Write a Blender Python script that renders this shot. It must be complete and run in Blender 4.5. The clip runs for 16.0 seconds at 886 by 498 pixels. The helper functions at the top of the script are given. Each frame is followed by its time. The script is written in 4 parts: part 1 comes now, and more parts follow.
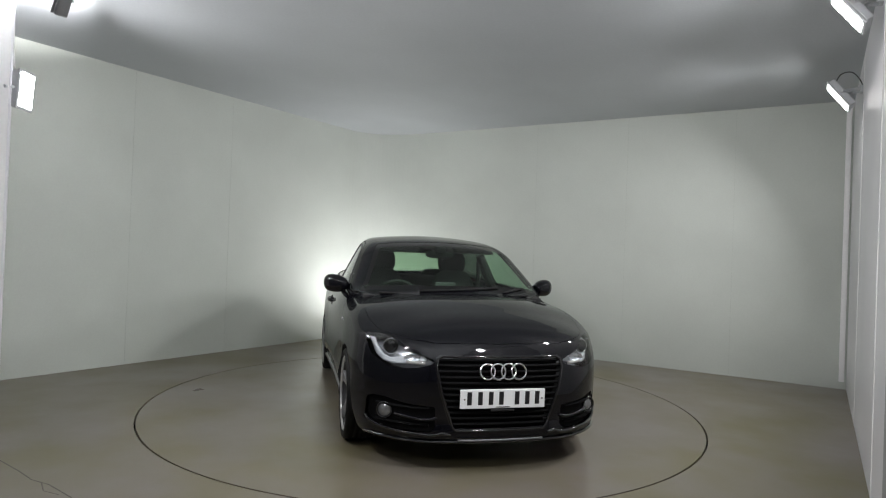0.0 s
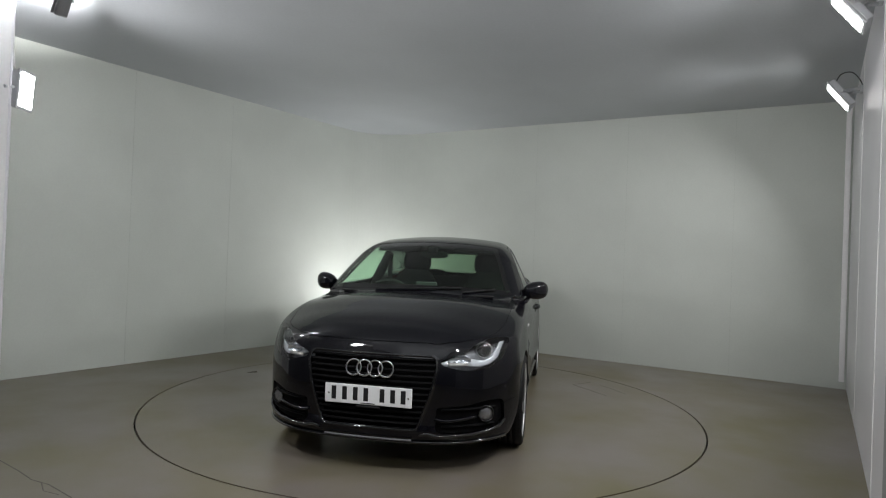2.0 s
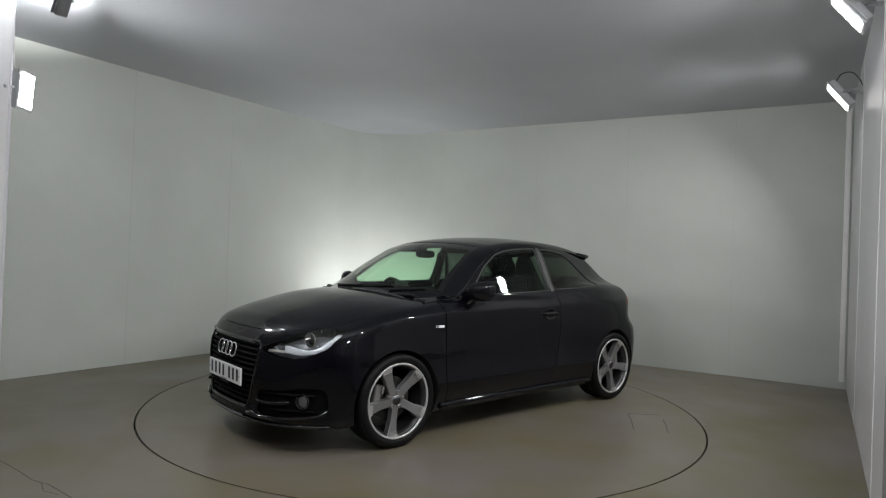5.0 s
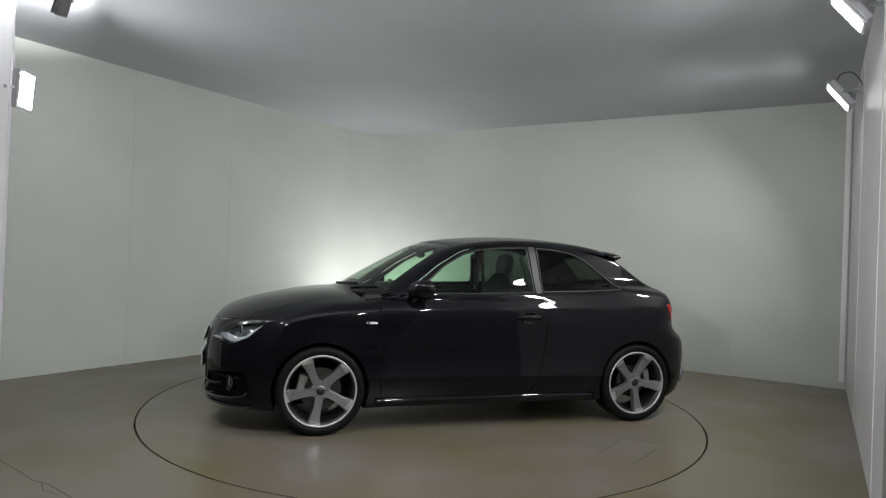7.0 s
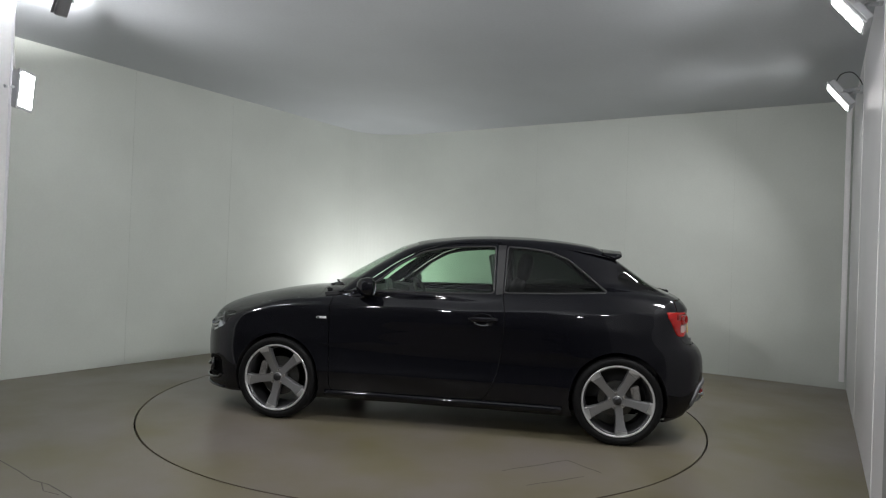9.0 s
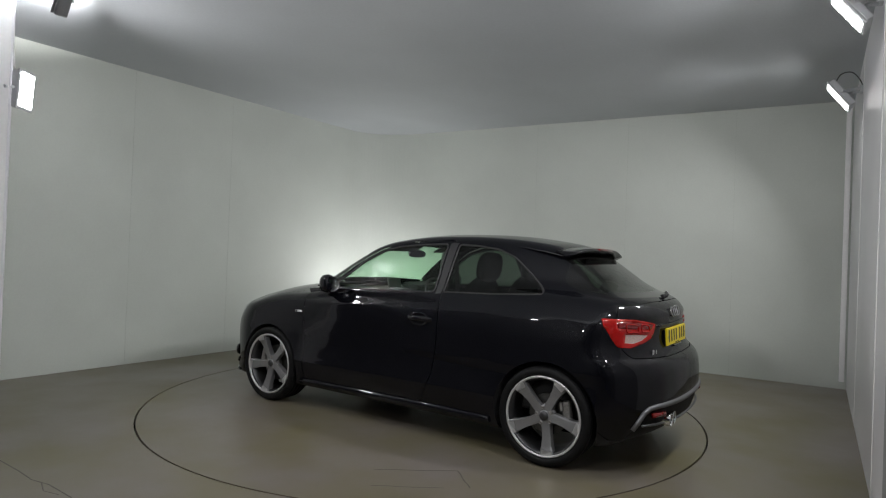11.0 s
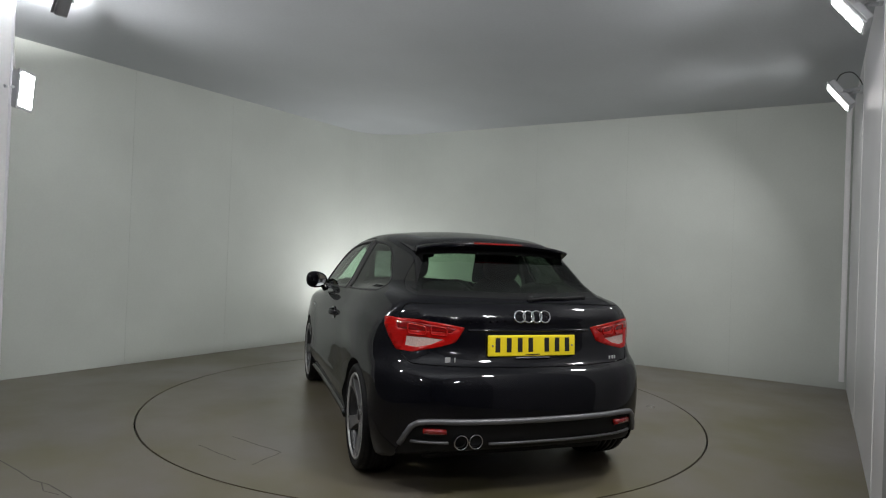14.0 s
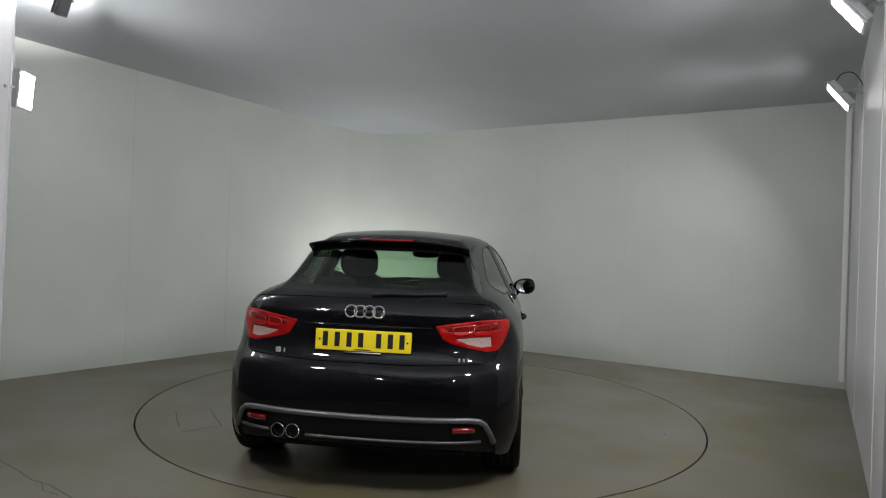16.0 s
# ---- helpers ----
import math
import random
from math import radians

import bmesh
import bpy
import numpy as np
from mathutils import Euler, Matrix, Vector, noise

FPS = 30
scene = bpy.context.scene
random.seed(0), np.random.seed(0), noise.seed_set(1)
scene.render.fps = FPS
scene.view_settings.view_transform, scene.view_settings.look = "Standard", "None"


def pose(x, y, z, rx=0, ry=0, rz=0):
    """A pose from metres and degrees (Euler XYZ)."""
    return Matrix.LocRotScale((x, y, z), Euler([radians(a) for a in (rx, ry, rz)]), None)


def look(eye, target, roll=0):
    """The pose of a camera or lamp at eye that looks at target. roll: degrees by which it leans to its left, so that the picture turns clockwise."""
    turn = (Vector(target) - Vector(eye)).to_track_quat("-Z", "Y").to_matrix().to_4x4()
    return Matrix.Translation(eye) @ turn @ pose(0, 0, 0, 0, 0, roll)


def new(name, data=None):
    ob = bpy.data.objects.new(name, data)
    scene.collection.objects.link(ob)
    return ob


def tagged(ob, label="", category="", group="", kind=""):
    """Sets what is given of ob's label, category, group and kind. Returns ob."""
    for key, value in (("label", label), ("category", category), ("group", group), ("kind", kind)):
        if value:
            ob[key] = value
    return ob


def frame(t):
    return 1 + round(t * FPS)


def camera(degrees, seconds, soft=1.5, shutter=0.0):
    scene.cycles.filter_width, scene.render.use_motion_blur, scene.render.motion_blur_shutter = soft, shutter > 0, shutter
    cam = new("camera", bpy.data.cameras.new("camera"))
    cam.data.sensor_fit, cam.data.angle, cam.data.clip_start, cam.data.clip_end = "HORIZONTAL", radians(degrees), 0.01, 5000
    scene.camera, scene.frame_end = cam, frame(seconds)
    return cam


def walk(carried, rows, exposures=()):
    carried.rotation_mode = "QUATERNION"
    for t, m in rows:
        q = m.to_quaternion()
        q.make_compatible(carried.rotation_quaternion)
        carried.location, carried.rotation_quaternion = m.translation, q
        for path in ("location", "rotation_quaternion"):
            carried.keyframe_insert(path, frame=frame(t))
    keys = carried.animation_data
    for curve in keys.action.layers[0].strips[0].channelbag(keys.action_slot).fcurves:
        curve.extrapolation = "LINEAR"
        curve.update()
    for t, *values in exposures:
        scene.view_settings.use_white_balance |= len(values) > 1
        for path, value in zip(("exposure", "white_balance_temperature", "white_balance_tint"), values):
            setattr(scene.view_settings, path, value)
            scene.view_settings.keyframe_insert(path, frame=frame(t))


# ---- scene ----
# camera: fixed on a stand in the near corner of the studio
cam = camera(72.4, 16.0, soft=1.15)
EYE = (0.0, -5.257, 1.265)
SHOT = look(EYE, (0.1075, 0.0019, 1.3140), 2.176)
GAIN = 0.37
walk(cam, [(0.0, SHOT), (16.0, SHOT)],
     [(t, GAIN + g) for t, g in ((0, 0.36), (0.5, 0.33), (1, 0.22), (1.5, 0.14), (2, 0.11), (3, 0.03), (4, 0.0), (5.2, 0.03), (6.5, 0.09), (7.5, 0.16),
                                 (8.5, 0.18), (9.2, 0.14), (10.3, 0.03), (11.5, -0.01), (13, -0.01), (14.5, 0.01), (16, 0.03))])

# ---- light ----
world = bpy.data.worlds.new("world")
scene.world = world
world.use_nodes = True
world.node_tree.nodes["Background"].inputs["Color"].default_value = (0.5, 0.55, 0.6, 1)
world.node_tree.nodes["Background"].inputs["Strength"].default_value = 0.02


def lamp(at, target, watts, w, h, spread=150.0, color=(0.995, 0.995, 1.0)):
    """Light of one floodlight, just before its lens."""
    data = bpy.data.lights.new("flood_light", "AREA")
    data.shape, data.size, data.size_y = "RECTANGLE", w, h
    data.energy, data.color, data.spread = watts, color, radians(spread)
    ob = new("flood_light", data)
    ob.matrix_world = look(at, target)
    return ob


# ---- materials ----
def material(name, color, rough=0.5, metal=0.0, coat=0.0, grain=0.0, scale=40.0, stain=0.0, stain_scale=2.0, bump=0.0,
             emit=0.0, transmission=0.0, alpha=1.0, ior=1.5, spec=0.5, vary=0.0, stain_color=None):
    """A procedural surface: base colour with fine grain and broad stains, both in metres."""
    m = bpy.data.materials.new(name)
    m.use_nodes = True
    nt = m.node_tree
    b = nt.nodes["Principled BSDF"]
    b.inputs["Base Color"].default_value = (*color, 1)
    b.inputs["Roughness"].default_value = rough
    b.inputs["Metallic"].default_value = metal
    b.inputs["Coat Weight"].default_value = coat
    b.inputs["Coat Roughness"].default_value = 0.03
    b.inputs["Transmission Weight"].default_value = transmission
    b.inputs["IOR"].default_value = ior
    b.inputs["Specular IOR Level"].default_value = spec
    b.inputs["Alpha"].default_value = alpha
    if emit:
        b.inputs["Emission Color"].default_value = (*color, 1)
        b.inputs["Emission Strength"].default_value = emit
    if grain or stain or bump or vary:
        tc = nt.nodes.new("ShaderNodeTexCoord")
        fine = nt.nodes.new("ShaderNodeTexNoise")
        fine.inputs["Scale"].default_value, fine.inputs["Detail"].default_value = scale, 6
        wide = nt.nodes.new("ShaderNodeTexNoise")
        wide.inputs["Scale"].default_value, wide.inputs["Detail"].default_value = stain_scale, 5
        nt.links.new(tc.outputs["Object"], fine.inputs["Vector"])
        nt.links.new(tc.outputs["Object"], wide.inputs["Vector"])
        last = None
        for src, amount, dark in ((fine, grain, None), (wide, stain, stain_color)):
            if not amount:
                continue
            ramp = nt.nodes.new("ShaderNodeValToRGB")
            ramp.color_ramp.elements[0].position, ramp.color_ramp.elements[1].position = 0.35, 0.65
            nt.links.new(src.outputs["Fac"], ramp.inputs["Fac"])
            mix = nt.nodes.new("ShaderNodeMix")
            mix.data_type = "RGBA"
            nt.links.new(ramp.outputs["Color"], mix.inputs["Factor"])
            a, c = mix.inputs[6], mix.inputs[7]
            if last:
                nt.links.new(last, a)
            else:
                a.default_value = (*color, 1)
            tone = dark or tuple(v * (1 - amount) for v in color)
            if dark is None and last:
                mult = nt.nodes.new("ShaderNodeMix")
                mult.data_type, mult.blend_type = "RGBA", "MULTIPLY"
                mult.inputs["Factor"].default_value = 1
                nt.links.new(last, mult.inputs[6])
                mult.inputs[7].default_value = (1 - amount,) * 3 + (1,)
                nt.links.new(mult.outputs[2], c)
            else:
                c.default_value = (*tone, 1)
            last = mix.outputs[2]
        if last:
            nt.links.new(last, b.inputs["Base Color"])
        if vary:
            mr = nt.nodes.new("ShaderNodeMapRange")
            mr.inputs["To Min"].default_value, mr.inputs["To Max"].default_value = max(rough - vary, 0.02), rough + vary
            nt.links.new(wide.outputs["Fac"], mr.inputs["Value"])
            nt.links.new(mr.outputs["Result"], b.inputs["Roughness"])
        if bump:
            bp = nt.nodes.new("ShaderNodeBump")
            bp.inputs["Strength"].default_value, bp.inputs["Distance"].default_value = bump, 0.004
            nt.links.new(fine.outputs["Fac"], bp.inputs["Height"])
            nt.links.new(bp.outputs["Normal"], b.inputs["Normal"])
    return m


M_WALL = material("painted_wall_board", (0.570, 0.600, 0.558), 0.62, grain=0.03, scale=60, stain=0.10, stain_scale=0.8, bump=0.05, vary=0.06)
M_SIDE = material("white_laminate_panel", (0.80, 0.79, 0.82), 0.35, grain=0.02, scale=80, stain=0.05, stain_scale=1.2, vary=0.05)
# mid-grey for an unseen wall stretch, added to soften reflections in the paint
M_REFLECT_GREY = material("unseen_midtone_wall", (0.33, 0.33, 0.345), 0.4, grain=0.04, scale=70, stain=0.08, stain_scale=1.2)
# charcoal for the unseen near walls, so that the car mirrors something dark
M_REFLECT_DARK = material("unseen_dark_wall", (0.115, 0.119, 0.124), 0.6, grain=0.1, scale=40, stain=0.15, stain_scale=1.5)
M_CEIL = material("grey_ceiling_board", (0.485, 0.508, 0.532), 0.50, grain=0.04, scale=50, stain=0.06, stain_scale=0.8, bump=0.05, vary=0.08)
M_FLOOR = material("worn_resin_floor", (0.174, 0.152, 0.137), 0.32, grain=0.08, scale=90, stain=0.42, stain_scale=1.1, bump=0.05, vary=0.12,
                   stain_color=(0.134, 0.117, 0.062))
M_DARK = material("dark_groove", (0.01, 0.01, 0.01), 0.8, grain=0.2, scale=80)
M_TRIM = material("white_trim", (0.86, 0.85, 0.85), 0.4, grain=0.03, scale=60)
M_LAMP = material("lamp_housing", (0.55, 0.56, 0.58), 0.35, metal=0.3, grain=0.05, scale=90)
M_GLOW = material("lamp_lens", (1.0, 0.99, 0.97), 0.3, emit=22)
M_CABLE_W = material("white_cable", (0.7, 0.7, 0.7), 0.5)
M_CABLE_B = material("black_cable", (0.02, 0.02, 0.02), 0.5)
M_PAINT = material("black_car_paint", (0.0026, 0.0027, 0.0046), 0.40, coat=0.70, grain=0.25, scale=900, vary=0.03, stain_scale=4, spec=0.04)
M_GLOSS = material("gloss_black_plastic", (0.006, 0.006, 0.007), 0.08, coat=0.6)
M_PLASTIC = material("matt_black_plastic", (0.007, 0.007, 0.0075), 0.6, spec=0.25, grain=0.2, scale=300, bump=0.1)
M_TYRE = material("tyre_rubber", (0.0045, 0.0045, 0.005), 0.6, spec=0.2, grain=0.25, scale=120, bump=0.15)


# ---- mesh helpers ----
def thing(name, label, category, group="", kind=""):
    return tagged(new(name), label, category, group, kind)


def solid(name, bm, mat, parent=None, label="", smooth=False):
    """Links a bmesh as one mesh object, under parent if there is one."""
    me = bpy.data.meshes.new(name)
    bm.to_mesh(me)
    bm.free()
    me.materials.append(mat)
    if smooth:
        me.shade_smooth()
    ob = new(name, me)
    if parent:
        ob.parent = parent
    if label:
        ob["label"] = label
    return ob


def part(name, bm, mat, parent, label="", smooth=False):
    return solid(name, bm, mat, parent, label, smooth)


def add_box(bm, sx, sy, sz, m=Matrix(), bevel=0.0, segments=2):
    """A box of that size about the pose m, with rounded edges."""
    made = bmesh.ops.create_cube(bm, size=1.0)["verts"]
    for v in made:
        v.co = Vector((v.co.x * sx, v.co.y * sy, v.co.z * sz))
    if bevel:
        edges = list({e for v in made for e in v.link_edges})
        made = list({v for f in bmesh.ops.bevel(bm, geom=edges, offset=bevel, segments=segments, affect="EDGES", profile=0.5)["faces"] for v in f.verts}
                    | {v for v in made if v.is_valid})
    for v in made:
        v.co = m @ v.co
    return bm


def box(sx, sy, sz, m=Matrix(), bevel=0.0, segments=2):
    return add_box(bmesh.new(), sx, sy, sz, m, bevel, segments)


def add_lathe(bm, profile, m=Matrix(), n=48, close=False):
    """Turns (radius, height) pairs round the local z axis."""
    rings = []
    for r, h in profile:
        rings.append([bm.verts.new(m @ Vector((r * math.cos(2 * math.pi * i / n), r * math.sin(2 * math.pi * i / n), h))) for i in range(n)])
    pairs = list(zip(rings, rings[1:])) + ([(rings[-1], rings[0])] if close else [])
    for a, b in pairs:
        for i in range(n):
            bm.faces.new((a[i], a[(i + 1) % n], b[(i + 1) % n], b[i]))
    if not close:
        for ring, r in ((rings[0], profile[0][0]), (rings[-1], profile[-1][0])):
            if r < 0.02:
                bm.faces.new(ring)
    bmesh.ops.recalc_face_normals(bm, faces=bm.faces)
    return bm


def lathe(profile, m=Matrix(), n=48, close=False):
    return add_lathe(bmesh.new(), profile, m, n, close)


def add_tube(bm, points, r, n=8, closed=False, flat=1.0):
    """A round bar along a line of points."""
    pts = [Vector(p) for p in points]
    rings = []
    for i, p in enumerate(pts):
        a = pts[i - 1] if (i or closed) else p
        c = pts[(i + 1) % len(pts)] if (i + 1 < len(pts) or closed) else p
        d = (c - a).normalized()
        u = d.cross(Vector((0, 0, 1)))
        u = (u if u.length > 1e-3 else Vector((1, 0, 0))).normalized()
        w = u.cross(d)
        rings.append([bm.verts.new(p + r * (u * math.cos(k * 2 * math.pi / n) + w * flat * math.sin(k * 2 * math.pi / n))) for k in range(n)])
    for a, b in list(zip(rings, rings[1:])) + ([(rings[-1], rings[0])] if closed else []):
        for k in range(n):
            bm.faces.new((a[k], a[(k + 1) % n], b[(k + 1) % n], b[k]))
    if not closed:
        bm.faces.new(rings[0][::-1])
        bm.faces.new(rings[-1])
    return bm


def tube(points, r, n=8, closed=False, flat=1.0):
    return add_tube(bmesh.new(), points, r, n, closed, flat)


def add_prism(bm, outline, lo, hi, put):
    """A plate between lo and hi from a 2D outline; put(u, v, w) gives the place."""
    a = [bm.verts.new(put(u, v, lo)) for u, v in outline]
    b = [bm.verts.new(put(u, v, hi)) for u, v in outline]
    n = len(outline)
    bm.faces.new(a[::-1])
    bm.faces.new(b)
    for i in range(n):
        bm.faces.new((a[i], a[(i + 1) % n], b[(i + 1) % n], b[i]))
    bmesh.ops.recalc_face_normals(bm, faces=bm.faces)
    return bm


# ---- the studio ----
HEIGHT = 3.065
LEFT_END = Vector((-3.80, 0.17))       # where the far left wall meets the near left one
CORNER = Vector((-0.91, 4.25))
RIGHT_END = Vector((4.44, 1.06))
NEAR_R = Vector((0.22, -5.42))
NEAR_L = Vector((-0.66, -5.42))
BACK_L, BACK_R = Vector((-0.66, -6.2)), Vector((0.22, -6.2))


def wall(name, line, mat, label, thick=0.12, top=HEIGHT):
    """A wall along a line of plan points, the room to its right hand."""
    pts = [Vector(p) for p in line]
    outer = []
    for i, p in enumerate(pts):
        a, b = pts[max(i - 1, 0)], pts[min(i + 1, len(pts) - 1)]
        d = (b - a).normalized()
        outer.append(p + Vector((-d.y, d.x)) * thick)
    bm = bmesh.new()
    rows = [[bm.verts.new((p.x, p.y, z)) for p in side] for side, z in ((pts, 0), (pts, top), (outer, top), (outer, 0))]
    for a, b in zip(rows, rows[1:] + rows[:1]):
        for i in range(len(pts) - 1):
            bm.faces.new((a[i], a[i + 1], b[i + 1], b[i]))
    for i in (0, -1):
        bm.faces.new([r[i] for r in rows])
    bmesh.ops.recalc_face_normals(bm, faces=bm.faces)
    ob = solid(name, bm, mat, smooth=False)
    return tagged(ob, label, "wall", kind="structure")


def bezier(a, b, c, n):
    return [(1 - t) ** 2 * a + 2 * t * (1 - t) * b + t * t * c for t in (i / n for i in range(n + 1))]


d_left, d_right = (CORNER - LEFT_END).normalized(), (RIGHT_END - CORNER).normalized()
CYC = [LEFT_END] + bezier(CORNER - d_left * 0.62, CORNER, CORNER + d_right * 0.95, 20) + [RIGHT_END]
wall("wall_far", CYC, M_WALL, "pale grey-green studio wall with a rounded corner")
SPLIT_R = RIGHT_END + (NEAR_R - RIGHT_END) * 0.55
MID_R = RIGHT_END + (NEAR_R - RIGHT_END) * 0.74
SPLIT_L = LEFT_END + (NEAR_L - LEFT_END) * 0.22
wall("wall_right", [RIGHT_END, SPLIT_R], M_SIDE, "white panelled side wall carrying floodlights")
# added out of view: a step between white and charcoal in the car's reflections
wall("wall_right_middle", [SPLIT_R, MID_R], M_REFLECT_GREY, "unseen grey wall added to soften reflections in the car")
# right near wall is unseen and made dark to keep the paint's reflections black
wall("wall_right_near", [MID_R, NEAR_R], M_REFLECT_DARK, "unseen charcoal side wall added to darken car reflections")
wall("wall_left", [SPLIT_L, LEFT_END], M_SIDE, "white side wall carrying floodlights")
# left near and back walls: unseen, invented dark surfaces for the car to reflect
wall("wall_left_near", [NEAR_L, SPLIT_L], M_REFLECT_DARK, "unseen charcoal left wall added to darken car reflections")
wall("wall_back", [NEAR_R, BACK_R, BACK_L, NEAR_L], M_REFLECT_DARK, "unseen charcoal wall closing the studio, dark for car reflections")

bm = bmesh.new()
plan = CYC + [NEAR_R, BACK_R, BACK_L, NEAR_L]
lo = [bm.verts.new((p.x, p.y, HEIGHT)) for p in plan]
hi = [bm.verts.new((p.x, p.y, HEIGHT + 0.1)) for p in plan]
bm.faces.new(lo), bm.faces.new(hi)
for i in range(len(plan)):
    bm.faces.new((lo[i], lo[(i + 1) % len(plan)], hi[(i + 1) % len(plan)], hi[i]))
bmesh.ops.recalc_face_normals(bm, faces=bm.faces)
tagged(solid("ceiling", bm, M_CEIL), "dark grey flat studio ceiling", "ceiling", kind="structure")

# floor with a round hole for the turntable
RADIUS = 2.237
N = 128
bm = bmesh.new()
inner = [bm.verts.new(((RADIUS + 0.013) * math.cos(2 * math.pi * i / N), (RADIUS + 0.013) * math.sin(2 * math.pi * i / N), 0)) for i in range(N)]
outer = [bm.verts.new((9 * math.cos(2 * math.pi * i / N), 9 * math.sin(2 * math.pi * i / N), 0)) for i in range(N)]
deep = [bm.verts.new((v.co.x, v.co.y, -0.05)) for v in inner]
for i in range(N):
    j = (i + 1) % N
    bm.faces.new((inner[i], outer[i], outer[j], inner[j]))
    bm.faces.new((inner[i], inner[j], deep[j], deep[i]))
floor = tagged(solid("floor", bm, M_FLOOR), "worn brown-grey resin studio floor", "floor", kind="structure")
bm = bmesh.new()
bmesh.ops.create_circle(bm, cap_ends=True, radius=RADIUS + 0.1, segments=64, matrix=Matrix.Translation((0, 0, -0.06)))
part("pit", bm, M_DARK, floor)

# turntable: a disc let into the floor
bm = lathe([(RADIUS, 0.0), (RADIUS, -0.045)], n=128)
bm.faces.ensure_lookup_table()
bm.faces.new([v for v in bm.verts if v.co.z > -0.01])
bmesh.ops.recalc_face_normals(bm, faces=bm.faces)
turntable = tagged(solid("turntable", bm, M_FLOOR), "round brown-grey turntable flush with the studio floor", "turntable")


M_SCUFF = material("dark_scuff", (0.145, 0.132, 0.118), 0.6, grain=0.4, scale=60)


def scratch(name, a, b, w):
    """A dark scuff on the turntable."""
    a, b = Vector((*a, 0.002)), Vector((*b, 0.002))
    d = (b - a)
    side = Vector((-d.y, d.x, 0)).normalized() * w
    bm = bmesh.new()
    add_tube(bm, [a + (b - a) * t + side * math.sin(9 * t) for t in (0, 0.2, 0.4, 0.6, 0.8, 1.0)], w, 4, flat=0.25)
    return part(name, bm, M_SCUFF, turntable)


for p, q in (((-0.75, 1.57), (-1.14, 1.28)), ((-1.14, 1.28), (-1.33, 1.46)), ((-0.89, 1.77), (-1.22, 1.55))):
    scratch("scuff", p, q, 0.004)
bm = bmesh.new()
add_tube(bm, [(-2.42, -1.74, 0.001), (-2.2, -1.90, 0.001), (-2.05, -2.02, 0.001), (-1.92, -2.08, 0.001), (-1.72, -2.23, 0.001)], 0.004, 4, flat=0.3)
add_tube(bm, [(-1.98, -2.05, 0.001), (-1.90, -2.16, 0.001), (-1.80, -2.20, 0.001)], 0.003, 4, flat=0.3)
part("crack", bm, M_SCUFF, floor)


# ---- car body: a smooth solid cut into its panels ----
def curve(*pairs):
    """A smooth line through (a, b) pairs, as a function of a."""
    xs = np.array([p[0] for p in pairs], float)
    ys = np.array([p[1] for p in pairs], float)
    if xs[0] > xs[-1]:
        xs, ys = xs[::-1], ys[::-1]
    d = np.diff(ys) / np.diff(xs)
    m = np.empty(len(xs))
    m[0], m[-1] = d[0], d[-1]
    h = np.diff(xs)
    m[1:-1] = (d[:-1] * h[1:] + d[1:] * h[:-1]) / (h[1:] + h[:-1])

    def f(x):
        x = np.asarray(x, float)
        c = np.clip(x, xs[0], xs[-1])
        i = np.clip(np.searchsorted(xs, c) - 1, 0, len(xs) - 2)
        t = (c - xs[i]) / h[i]
        return ((1 + 2 * t) * (1 - t) ** 2 * ys[i] + t * (1 - t) ** 2 * h[i] * m[i] + t * t * (3 - 2 * t) * ys[i + 1] + t * t * (t - 1) * h[i] * m[i + 1])
    return f


HOOD = curve((2.3, 0.50), (2.10, 0.660), (1.98, 0.765), (1.79, 0.850), (1.55, 0.912), (1.32, 0.957), (1.18, 0.972), (1.0, 0.980), (0.6, 1.010),
             (0.0, 1.05), (-0.6, 1.07), (-1.2, 1.08), (-1.5, 1.06), (-1.75, 1.02), (-2.1, 0.96))
HOOD_DROP = curve((2.2, 0.20), (1.85, 0.185), (1.6, 0.150), (1.3, 0.110), (0.9, 0.085), (0.5, 0.06), (-2.1, 0.06))
LEAN = curve((-2.1, 0.29), (-1.2, 0.13), (-0.6, 0.06), (0.0, 0.03), (0.6, 0.06), (0.95, 0.14), (1.3, 0.21), (2.1, 0.24))
PLAN = curve((-2.1, 0.79), (-1.6, 0.842), (-1.23, 0.872), (-0.6, 0.858), (0.0, 0.853), (0.6, 0.855), (1.23, 0.866), (1.6, 0.84), (2.1, 0.76))
FLANK = curve((0.05, -0.09), (0.12, -0.07), (0.20, -0.045), (0.26, -0.027), (0.33, -0.008), (0.375, 0.0), (0.42, -0.008), (0.50, -0.016), (0.60, -0.015), (0.70, -0.008),
              (0.80, -0.002), (0.87, -0.012), (0.93, -0.034), (0.98, -0.058), (1.05, -0.095), (1.4, -0.27))
SHOULDER = curve((2.1, 0.70), (1.70, 0.775), (1.35, 0.825), (0.9, 0.850), (0.2, 0.866), (-0.6, 0.882), (-1.2, 0.897), (-1.6, 0.910), (-2.1, 0.92))
NOSE = curve((0.02, 1.86), (0.10, 1.93), (0.16, 2.005), (0.20, 2.03), (0.30, 2.03), (0.45, 2.04), (0.55, 2.04), (0.62, 2.03), (0.70, 1.995), (0.80, 1.93), (1.0, 1.7))
NOSE_DROP = curve((0.0, 0.0), (0.2, 0.008), (0.35, 0.030), (0.5, 0.080), (0.6, 0.145), (0.7, 0.245), (0.78, 0.365), (0.86, 0.52), (1.2, 1.3))
